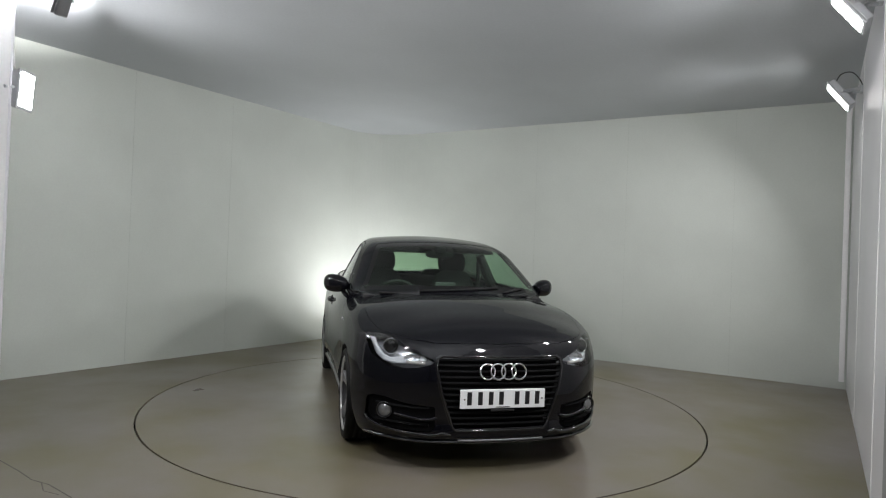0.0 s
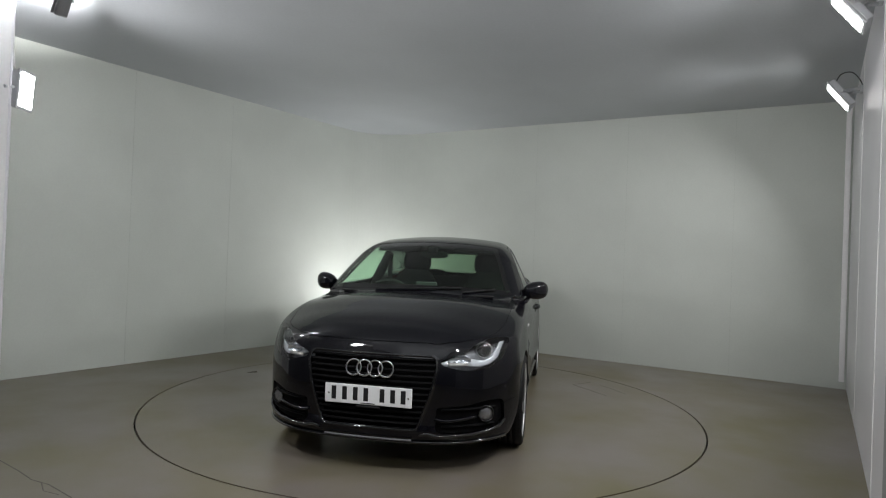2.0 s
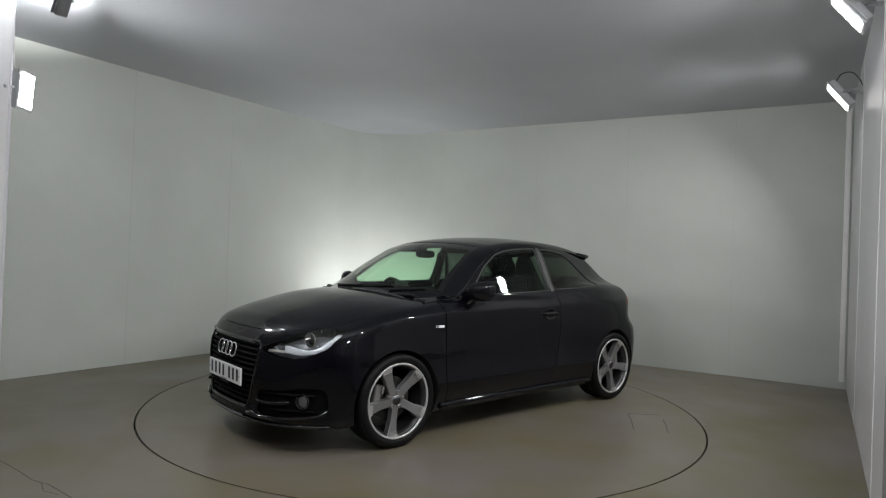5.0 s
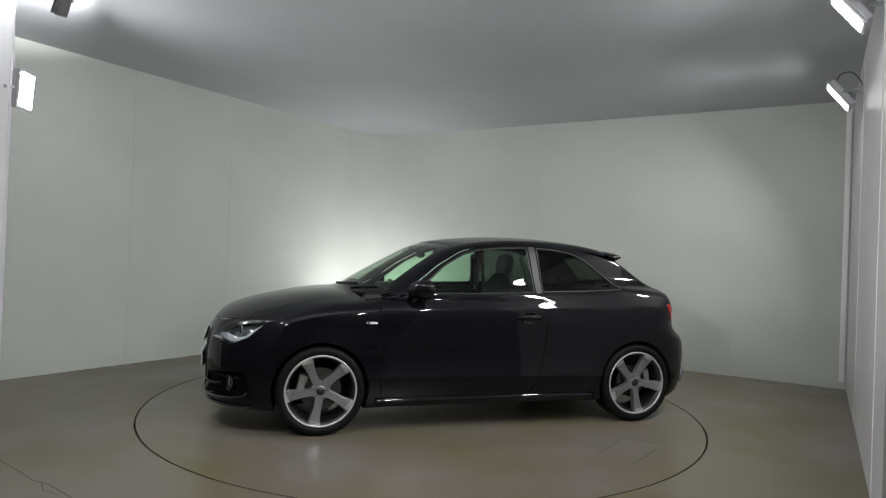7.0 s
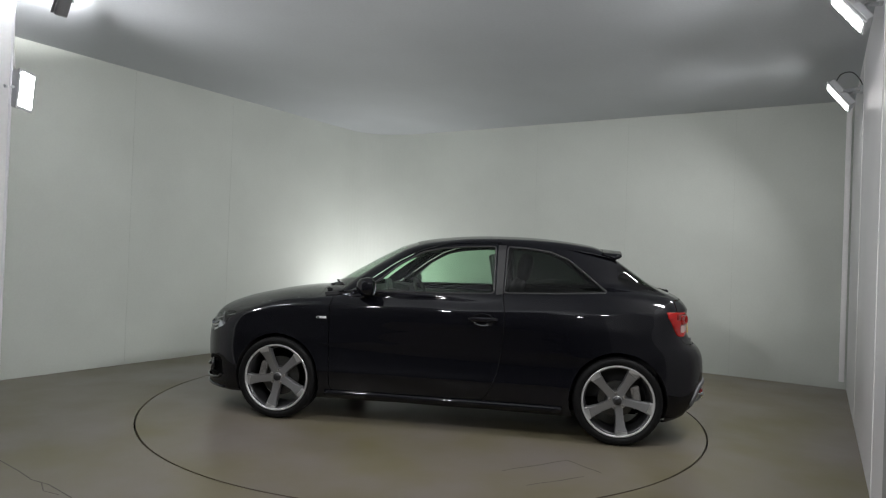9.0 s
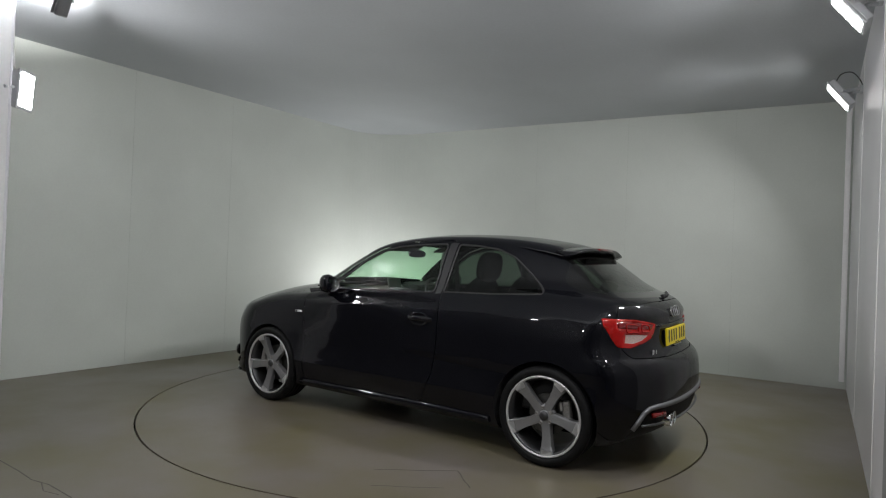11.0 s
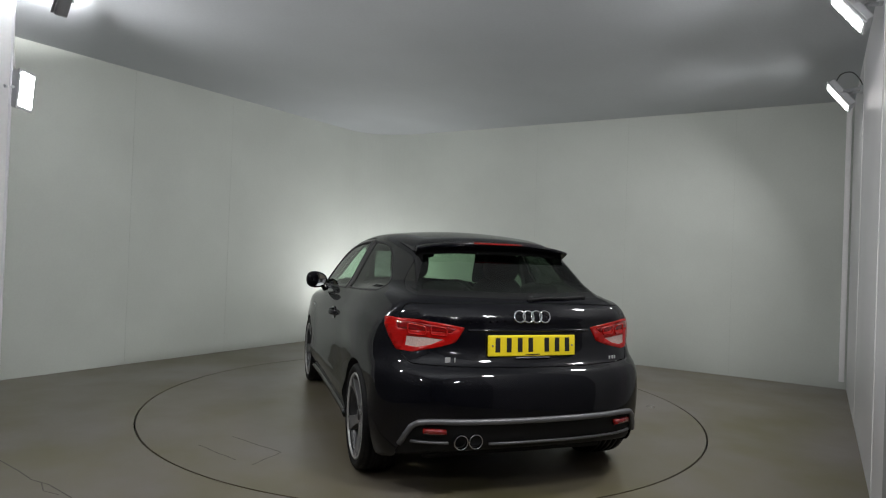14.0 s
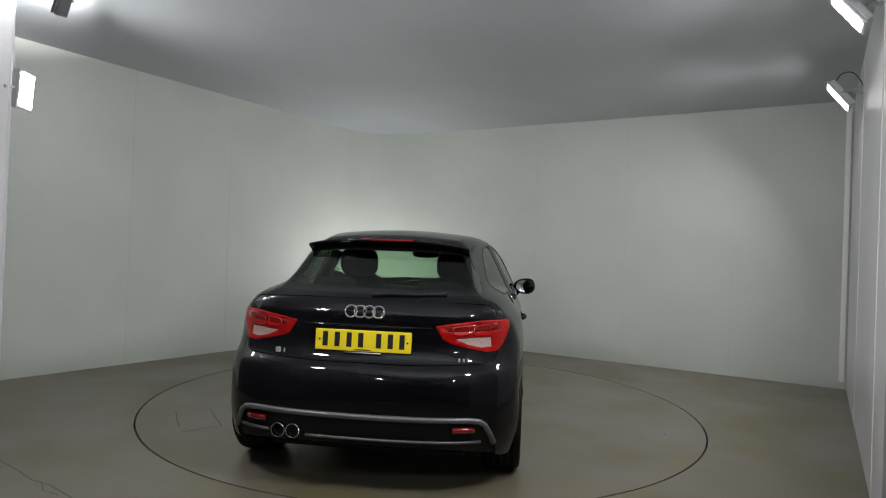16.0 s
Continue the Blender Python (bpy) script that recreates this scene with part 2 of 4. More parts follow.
TAIL = curve((0.02, 1.70), (0.10, 1.77), (0.20, 1.85), (0.30, 1.895), (0.42, 1.915), (0.55, 1.915), (0.61, 1.905), (0.655, 1.88), (0.695, 1.835), (0.74, 1.808),
             (0.86, 1.795), (0.93, 1.785), (1.0, 1.745), (1.1, 1.62), (1.4, 1.3))
TAIL_DROP = curve((0.0, 0.0), (0.2, 0.006), (0.4, 0.028), (0.55, 0.065), (0.65, 0.115), (0.75, 0.20), (0.82, 0.31), (0.88, 0.46), (1.2, 1.2))
ROOF = curve((1.5, 0.74), (1.067, 0.980), (0.794, 1.145), (0.604, 1.252), (0.462, 1.324), (0.318, 1.370), (0.076, 1.408), (-0.167, 1.428), (-0.411, 1.433),
             (-0.656, 1.427), (-0.902, 1.406), (-1.15, 1.366), (-1.30, 1.330), (-1.6, 1.24))
CABIN = curve((-1.8, 0.53), (-1.3, 0.622), (-1.1, 0.658), (-0.87, 0.698), (-0.5, 0.751), (-0.2, 0.7775), (0.1, 0.791), (0.5, 0.789), (0.9, 0.758), (1.2, 0.69))


def soft(a, b, k):
    """A rounded greater of two."""
    h = np.clip(0.5 + 0.5 * (a - b) / k, 0, 1)
    return b + (a - b) * h + k * h * (1 - h)


def inside(x, y, z):
    """Below nought within the body, above it outside."""
    a = np.abs(y)
    rise = z - SHOULDER(x)
    crest = 0.010 * np.where(rise < 0, np.clip(1 + rise / 0.12, 0, 1) ** 2, np.exp(-np.maximum(rise, 0) / 0.05))
    crest = crest * np.clip((1.80 - x) / 0.35, 0, 1) * np.clip((x + 1.72) / 0.25, 0, 1)
    low = soft(z - (HOOD(x) - HOOD_DROP(x) * (a / 0.8) ** 2.6), a - (PLAN(x) + FLANK(z) + crest - LEAN(x) * np.clip(z - 0.60, 0, 0.5)), 0.055)
    low = soft(low, x - (NOSE(z) - NOSE_DROP(a)), 0.05)
    low = soft(low, -x - (TAIL(z) - TAIL_DROP(a)), 0.045)
    low = soft(low, 0.165 + 0.08 * np.clip((-x - 1.55) / 0.3, 0, 1) - z, 0.03)
    front = np.clip((x + 0.2) / 0.6, 0, 1)
    top = z - (ROOF(x + 0.33 * a * a * front) - 0.14 * a * a)
    side = (a - (CABIN(x) - 0.47 * (z - 1.0) - 0.10 * np.clip(z - 1.0, 0, 1) ** 2)) * 0.88
    back = (-x - (1.240 + 1.40 * (1.305 - z)) + 0.22 * a * a) * 0.6
    cab = soft(soft(top * 0.85, side, 0.075), back, 0.035)
    cab = soft(cab, 0.955 - z, 0.02)
    return -soft(-low, -cab, 0.032 + 0.05 * np.clip((-x - 0.6) / 0.5, 0, 1))


def build_body():
    """The whole outer skin as one fine mesh: rays go out from a spine until they leave the solid."""
    n = 240
    ang = np.linspace(-math.pi, math.pi, n, endpoint=False) - math.pi / 2
    origins, bends = [], []
    for b in np.linspace(math.pi / 2, 0, 46)[:-1]:
        origins.append((-1.12, 0.70)), bends.append(-b)
    for x in np.linspace(-1.12, 1.30, 136):
        origins.append((x, 0.70 - 0.12 * max(0, (x + 1.12) / 2.42))), bends.append(0.0)
    for b in np.linspace(0, math.pi / 2, 56)[1:]:
        origins.append((1.30, 0.58)), bends.append(b)
    ox = np.array([o[0] for o in origins])[:, None]
    oz = np.array([o[1] for o in origins])[:, None]
    bend = np.array(bends)[:, None]
    dx, dy, dz = np.sin(bend) + 0 * ang, np.cos(bend) * np.cos(ang), np.cos(bend) * np.sin(ang)
    lo, hi = np.zeros(dx.shape), np.full(dx.shape, 1.6)
    for _ in range(26):
        mid = (lo + hi) / 2
        out = inside(ox + dx * mid, dy * mid, oz + dz * mid) > 0
        hi, lo = np.where(out, mid, hi), np.where(out, lo, mid)
    X, Y, Z = ox + dx * lo, dy * lo, oz + dz * lo
    bm = bmesh.new()
    rows = [[bm.verts.new((X[i, j], Y[i, j], Z[i, j])) for j in range(n)] for i in range(1, len(bends) - 1)]
    for a, b in zip(rows, rows[1:]):
        for j in range(n):
            k = (j + 1) % n
            bm.faces.new((a[j], a[k], b[k], b[j]))
    for row, i in ((rows[0], 0), (rows[-1], len(bends) - 1)):
        tip = bm.verts.new((X[i, 0], Y[i, 0], Z[i, 0]))
        for j in range(n):
            bm.faces.new((row[j], row[(j + 1) % n], tip))
    bmesh.ops.recalc_face_normals(bm, faces=bm.faces)
    return bm


def round_line(points, r=0.03, steps=4):
    """Rounds the corners of a 2D outline to about the radius r."""
    pts = [Vector(p) for p in points]
    out = []
    for i, p in enumerate(pts):
        q, s = pts[i - 1], pts[(i + 1) % len(pts)]
        a = p + (q - p).normalized() * min(r, 0.45 * (q - p).length)
        c = p + (s - p).normalized() * min(r, 0.45 * (s - p).length)
        for k in range(steps + 1):
            t = k / steps
            v = a * (1 - t) ** 2 + p * 2 * t * (1 - t) + c * t * t
            out.append((v.x, v.y))
    return out


def within(poly, u, v):
    hit, j = False, len(poly) - 1
    for i in range(len(poly)):
        (a, b), (c, d) = poly[i], poly[j]
        if (b > v) != (d > v) and u < (c - a) * (v - b) / (d - b) + a:
            hit = not hit
        j = i
    return hit


def cut(bm, outline, axes, test):
    """Cuts an outline, seen along the axis not in axes, into the skin; gives the faces inside it."""
    i, j = axes
    us, vs = [p[0] for p in outline], [p[1] for p in outline]
    u0, u1, v0, v1 = min(us) - 0.05, max(us) + 0.05, min(vs) - 0.05, max(vs) + 0.05
    work = set()
    for f in bm.faces:
        c = f.calc_center_bounds()
        if u0 < c[i] < u1 and v0 < c[j] < v1 and test(c):
            work.add(f)
    n = len(outline)
    for k in range(n):
        (a, b), (c, d) = outline[k], outline[(k + 1) % n]
        if abs(a - c) + abs(b - d) < 1e-5:
            continue
        lo_u, hi_u, lo_v, hi_v = min(a, c) - 1e-4, max(a, c) + 1e-4, min(b, d) - 1e-4, max(b, d) + 1e-4
        pick = []
        for f in work:
            if min(v.co[i] for v in f.verts) <= hi_u and max(v.co[i] for v in f.verts) >= lo_u \
                    and min(v.co[j] for v in f.verts) <= hi_v and max(v.co[j] for v in f.verts) >= lo_v:
                pick.append(f)
        if not pick:
            continue
        normal, at = Vector((0, 0, 0)), Vector((0, 0, 0))
        normal[i], normal[j], at[i], at[j] = d - b, a - c, a, b
        geom = pick + list({e for f in pick for e in f.edges}) + list({v for f in pick for v in f.verts})
        res = bmesh.ops.bisect_plane(bm, geom=geom, dist=1e-6, plane_co=at, plane_no=normal)
        work = {f for f in work if f.is_valid} | {g for g in res["geom"] if isinstance(g, bmesh.types.BMFace)}
    res = []
    for f in work:
        if f.is_valid:
            c = f.calc_center_median()
            if within(outline, c[i], c[j]):
                res.append(f)
    return res


def lift(bm, faces, offset=0.0):
    """Takes faces out of the skin into a bmesh of their own, moved along their normals."""
    out = bmesh.new()
    made = {}
    for f in faces:
        for v in f.verts:
            if v not in made:
                made[v] = out.verts.new(v.co + v.normal * offset)
    for f in faces:
        out.faces.new([made[v] for v in f.verts])
    bmesh.ops.delete(bm, geom=list(faces), context="FACES")
    return out


def flip(line):
    return [(-u, v) for u, v in line]


def grown(line, d):
    """An outline moved outward by d (inward if negative)."""
    n = len(line)
    area = sum(line[i][0] * line[(i + 1) % n][1] - line[(i + 1) % n][0] * line[i][1] for i in range(n))
    s = 1 if area > 0 else -1
    out = []
    for i in range(n):
        a, b = Vector(line[i - 1]), Vector(line[(i + 1) % n])
        t = (b - a)
        t = t.normalized() if t.length > 1e-9 else Vector((1, 0))
        out.append((line[i][0] + s * t.y * d, line[i][1] - s * t.x * d))
    return out


car = thing("car", "black three-door hatchback with grey five-spoke wheels standing on the turntable", "car")
skin = build_body()
skin.normal_update()


def glass(name, tint, rough=0.0):
    """A thin tinted pane: clear through, with a mirror sheen."""
    m = bpy.data.materials.new(name)
    m.use_nodes = True
    nt = m.node_tree
    nt.nodes.clear()
    out, mix = nt.nodes.new("ShaderNodeOutputMaterial"), nt.nodes.new("ShaderNodeMixShader")
    clear, shine, face = nt.nodes.new("ShaderNodeBsdfTransparent"), nt.nodes.new("ShaderNodeBsdfGlossy"), nt.nodes.new("ShaderNodeLayerWeight")
    clear.inputs["Color"].default_value = (*tint, 1)
    shine.inputs["Roughness"].default_value = rough
    power, sheen = nt.nodes.new("ShaderNodeMath"), nt.nodes.new("ShaderNodeMath")
    power.operation, sheen.operation = "POWER", "MULTIPLY_ADD"
    power.inputs[1].default_value, sheen.inputs[1].default_value, sheen.inputs[2].default_value = 4.5, 0.9, 0.055
    face.inputs["Blend"].default_value = 0.5
    nt.links.new(face.outputs["Facing"], power.inputs[0])
    nt.links.new(power.outputs[0], sheen.inputs[0])
    nt.links.new(sheen.outputs[0], mix.inputs[0])
    nt.links.new(clear.outputs[0], mix.inputs[1])
    nt.links.new(shine.outputs[0], mix.inputs[2])
    nt.links.new(mix.outputs[0], out.inputs[0])
    return m


M_GLASS = glass("green_tinted_glass", (0.66, 0.84, 0.70))
M_PRIVACY = glass("dark_privacy_glass", (0.14, 0.17, 0.15))
M_REARGLASS = glass("tinted_rear_glass", (0.38, 0.47, 0.38))
M_LENS = glass("clear_lens", (0.93, 0.95, 0.96))
M_SLAT = material("satin_black_slat", (0.004, 0.004, 0.0045), 0.6, grain=0.2, scale=200, spec=0.06)
M_WINTRIM = material("satin_grey_window_trim", (0.013, 0.013, 0.014), 0.5, metal=0.0, grain=0.1, scale=200)
M_FRIT = material("black_glass_border", (0.004, 0.004, 0.004), 0.05, spec=0.5)
M_CHROME = material("chrome", (0.68, 0.69, 0.70), 0.08, metal=1.0, vary=0.03, stain_scale=30)
M_SILVER = material("silver_reflector", (0.62, 0.64, 0.68), 0.22, metal=0.85, grain=0.1, scale=150)
M_HOUSING = material("grey_lamp_housing", (0.30, 0.305, 0.32), 0.22, metal=0.7, grain=0.2, scale=90)
M_DRL = material("white_light_guide", (0.84, 0.86, 0.90), 0.22, metal=0.35, grain=0.05, scale=200)
M_RED = material("red_tail_lamp_lens", (0.38, 0.005, 0.004), 0.14, grain=0.3, scale=140)
M_DEEPRED = material("deep_red_lens", (0.20, 0.004, 0.004), 0.12, coat=0.8, grain=0.25, scale=120)
M_CLEAR = material("clear_reverse_lens", (0.55, 0.40, 0.36), 0.12, coat=0.8, grain=0.3, scale=160)
M_DIFF = material("satin_silver_bumper_trim", (0.17, 0.17, 0.18), 0.42, metal=0.7, grain=0.06, scale=300)
M_ALLOY = material("machined_titanium_alloy", (0.26, 0.26, 0.265), 0.36, metal=0.6, grain=0.1, scale=260, vary=0.05, stain_scale=12)
M_ALLOYDARK = material("dark_titanium_alloy", (0.07, 0.07, 0.073), 0.4, metal=0.8, grain=0.1, scale=200)
M_LIP = material("bright_machined_rim", (0.62, 0.62, 0.62), 0.34, metal=0.55, grain=0.08, scale=300)
M_DISC = material("brake_disc_steel", (0.10, 0.10, 0.095), 0.42, metal=0.9, grain=0.2, scale=150)
M_CALIPER = material("brake_caliper_cast", (0.30, 0.29, 0.28), 0.5, metal=0.6, grain=0.3, scale=80)
M_PLATE_W = material("white_number_plate", (0.78, 0.79, 0.80), 0.35, grain=0.04, scale=200)
M_PLATE_Y = material("yellow_number_plate", (0.80, 0.62, 0.015), 0.35, grain=0.05, scale=200)
M_INK = material("black_plate_ink", (0.010, 0.010, 0.012), 0.4)
M_CLOTH = material("black_seat_cloth", (0.016, 0.016, 0.017), 0.9, grain=0.3, scale=250, bump=0.2)
M_DASH = material("dark_dashboard", (0.020, 0.020, 0.021), 0.6, grain=0.2, scale=300, bump=0.1)
M_SCREEN = material("grey_dash_panel", (0.09, 0.09, 0.095), 0.35, grain=0.1, scale=100)


def normals_at(points):
    """Outward normals of the body's solid near those points."""
    p = np.array(points)
    e = 0.004
    g = np.empty(p.shape)
    for k in range(3):
        a, b = p.copy(), p.copy()
        a[:, k] += e
        b[:, k] -= e
        g[:, k] = inside(a[:, 0], a[:, 1], a[:, 2]) - inside(b[:, 0], b[:, 1], b[:, 2])
    return g / np.maximum(np.linalg.norm(g, axis=1, keepdims=True), 1e-9)


def panel(name, bm, mat, parent=None, label="", rim=0.0):
    """A piece of the skin as a part, shaded by the solid's own curvature; rim folds its edge inward."""
    if rim:
        edges = [e for e in bm.edges if e.is_boundary]
        made = bmesh.ops.extrude_edge_only(bm, edges=edges)["geom"]
        fold = [v for v in made if isinstance(v, bmesh.types.BMVert)]
        n = normals_at([v.co[:] for v in fold])
        for v, d in zip(fold, n):
            v.co -= Vector(d) * rim
    ob = solid(name, bm, mat, parent or car, label, smooth=True)
    me = ob.data
    if not rim:
        co = np.empty(len(me.vertices) * 3)
        me.vertices.foreach_get("co", co)
        me.normals_split_custom_set_from_vertices([tuple(n) for n in normals_at(co.reshape(-1, 3))])
    return ob


def front_at(y, z, gap=0.0):
    lo, hi = 1.0, 2.3
    for _ in range(24):
        mid = (lo + hi) / 2
        if inside(np.array(mid), np.array(y), np.array(z)) > 0:
            hi = mid
        else:
            lo = mid
    return Vector((lo + gap, y, z))


def screen_at(y, z, gap=0.0):
    # a point on the windscreen at that width and height
    lo, hi = 0.2, 1.6
    for _ in range(24):
        mid = (lo + hi) / 2
        if inside(np.array(mid), np.array(y), np.array(z)) > 0:
            hi = mid
        else:
            lo = mid
    return Vector((lo + gap, y, z + gap))


def rear_at(y, z, gap=0.0):
    lo, hi = 1.0, 2.3
    for _ in range(24):
        mid = (lo + hi) / 2
        if inside(np.array(-mid), np.array(y), np.array(z)) > 0:
            hi = mid
        else:
            lo = mid
    return Vector((-lo - gap, y, z))


def side_at(x, z, s=1, gap=0.0):
    lo, hi = 0.1, 1.2
    for _ in range(24):
        mid = (lo + hi) / 2
        if inside(np.array(x), np.array(mid), np.array(z)) > 0:
            hi = mid
        else:
            lo = mid
    return Vector((x, s * (lo + gap), z))


SIDE, ENDS, ABOVE = (0, 2), (1, 2), (0, 1)


def by_side(faces):
    return [(s, [f for f in faces if f.calc_center_median().y * s > 0]) for s in (1, -1)]


# wheel arches
ARCHES = {1.2345: (0.330, 0.303), -1.2345: (0.333, 0.305)}
for ax, (r, zc) in ARCHES.items():
    ring = [(ax + r * math.cos(a), zc + r * math.sin(a)) for a in (2 * math.pi * i / 40 for i in range(40))]
    faces = cut(skin, ring, SIDE, lambda c: abs(c.y) > 0.60)
    bmesh.ops.delete(skin, geom=faces, context="FACES")
    for s in (1, -1):
        bm = bmesh.new()
        rows = []
        for y in (0.50, 0.60, 0.70, 0.80):
            rows.append([bm.verts.new((ax + (r + 0.004) * math.cos(a), s * y, zc + (r + 0.004) * math.sin(a))) for a in (math.pi * (-0.10 + 1.2 * i / 28) for i in range(29))])
        lip = []
        for i in range(29):
            a = math.pi * (-0.10 + 1.2 * i / 28)
            x, z = ax + (r + 0.001) * math.cos(a), zc + (r + 0.001) * math.sin(a)
            lip.append(bm.verts.new(side_at(x, max(z, 0.18), s, -0.004)))
        rows.append(lip)
        for a, b in zip(rows, rows[1:]):
            for i in range(28):
                bm.faces.new((a[i], a[i + 1], b[i + 1], b[i]))
        wallv = [v for v in rows[0]]
        bm.faces.new(wallv)
        part("wheel_arch_liner", bm, M_DARK, car, smooth=False)

# side windows
DOOR_GLASS = round_line([(0.60, 0.982), (0.47, 1.075), (0.348, 1.183), (0.184, 1.275), (0.06, 1.306), (-0.107, 1.325), (-0.345, 1.337), (-0.352, 1.003), (0.0, 0.992)], 0.02)
REAR_GLASS = round_line([(-0.445, 1.336), (-0.60, 1.328), (-0.755, 1.308), (-0.88, 1.258), (-1.0, 1.165), (-1.15, 1.040), (-0.80, 1.020), (-0.435, 1.010)], 0.015)
for name, line, mat, label in (("door_window", DOOR_GLASS, M_GLASS, "green-tinted door glass"), ("quarter_window", REAR_GLASS, M_PRIVACY, "dark privacy quarter glass")):
    upper = lambda c: abs(c.y) > 0.42 and c.z > 0.93
    whole = cut(skin, grown(line, 0.009), SIDE, upper)
    inner = set(cut(skin, line, SIDE, upper))
    ring = [f for f in cut(skin, grown(line, 0.009), SIDE, upper) if f not in inner]
    for s, fs in by_side(list(inner)):
        panel(name, lift(skin, fs, -0.006), mat, label=label)
    for s, fs in by_side(ring):
        panel("window_trim", lift(skin, fs, 0.002), M_WINTRIM, rim=0.012, label="satin grey window trim")

# windscreen and rear window
SCREEN = round_line([(-0.715, 0.975), (-0.35, 0.997), (0.0, 1.003), (0.35, 0.997), (0.715, 0.975), (0.66, 1.06), (0.575, 1.25), (0.525, 1.335),
                     (0.30, 1.358), (0.0, 1.366), (-0.30, 1.358), (-0.525, 1.335), (-0.575, 1.25), (-0.66, 1.06)])
BACKLIGHT = round_line([(-0.615, 1.040), (0.0, 1.030), (0.615, 1.040), (0.575, 1.12), (0.485, 1.292), (0.25, 1.305), (-0.25, 1.305), (-0.485, 1.292), (-0.575, 1.12)])
for name, line, mat, edge, test, label in (
        ("windscreen", SCREEN, M_GLASS, 0.030, lambda c: c.x > 0.1 and c.z > 0.95, "green-tinted windscreen"),
        ("rear_window", BACKLIGHT, M_REARGLASS, 0.030, lambda c: c.x < -1.1 and c.z > 0.98, "dark tinted rear window")):
    cut(skin, line, ENDS, test)
    inner = set(cut(skin, grown(line, -edge), ENDS, test))
    ring = [f for f in cut(skin, line, ENDS, test) if f not in inner]
    panel(name, lift(skin, list(inner), -0.002), mat, label=label)
    panel("glass_border", lift(skin, ring, -0.002), M_FRIT, label="black glass border")

# centre pillar covers between the side windows
COVER = [(-0.368, 1.350), (-0.372, 0.990), (-0.418, 0.995), (-0.428, 1.350)]
for s, fs in by_side(cut(skin, COVER, SIDE, lambda c: abs(c.y) > 0.42 and c.z > 0.93)):
    panel("pillar_cover", lift(skin, fs, 0.001), M_WINTRIM, label="satin grey pillar cover")

# doors, with a gap all round
DOOR = round_line([(0.848, 0.93), (0.842, 0.64), (0.826, 0.262), (0.815, 0.235), (-0.29, 0.235), (-0.345, 0.29), (-0.405, 0.44), (-0.438, 0.64), (-0.445, 0.84), (-0.428, 1.0),
                   (-0.395, 1.372), (-0.1, 1.358), (0.08, 1.335), (0.22, 1.290), (0.40, 1.185), (0.60, 1.035), (0.70, 0.975), (0.80, 0.955)])
flank = lambda c: abs(c.y) > 0.42 and c.z > 0.2
cut(skin, DOOR, SIDE, flank)
core = set(cut(skin, grown(DOOR, -0.006), SIDE, flank))
seam = [f for f in cut(skin, DOOR, SIDE, flank) if f not in core]
for s, fs in by_side(list(core)):
    door = panel("door", lift(skin, fs), M_PAINT, label="glossy black door")
    # handle with its recess, on the door
    dip = lathe([(0.001, -0.001), (0.040, 0.000), (0.052, 0.004), (0.057, 0.006), (0.058, 0.002)], Matrix.Translation(side_at(-0.29, 0.812, s, 0.000)) @ pose(0, 0, 0, -90 * s) @ Matrix.Diagonal((1.35, 0.8, 1, 1)), 24)
    part("handle_recess", dip, M_GLOSS, door, smooth=True)
    bar = [side_at(-0.29 + u, 0.814 + 0.004 * math.cos(u * 15), s, 0.030 - 26 * u ** 4 * 10 - 1.6 * u * u) for u in (-0.105, -0.095, -0.07, -0.035, 0, 0.035, 0.07, 0.095, 0.105)]
    part("door_handle", tube(bar, 0.014, 10, flat=1.3), M_PAINT, door, "black door handle", smooth=True)
for s, fs in by_side(seam):
    panel("door_seal", lift(skin, fs, -0.010), M_DARK)

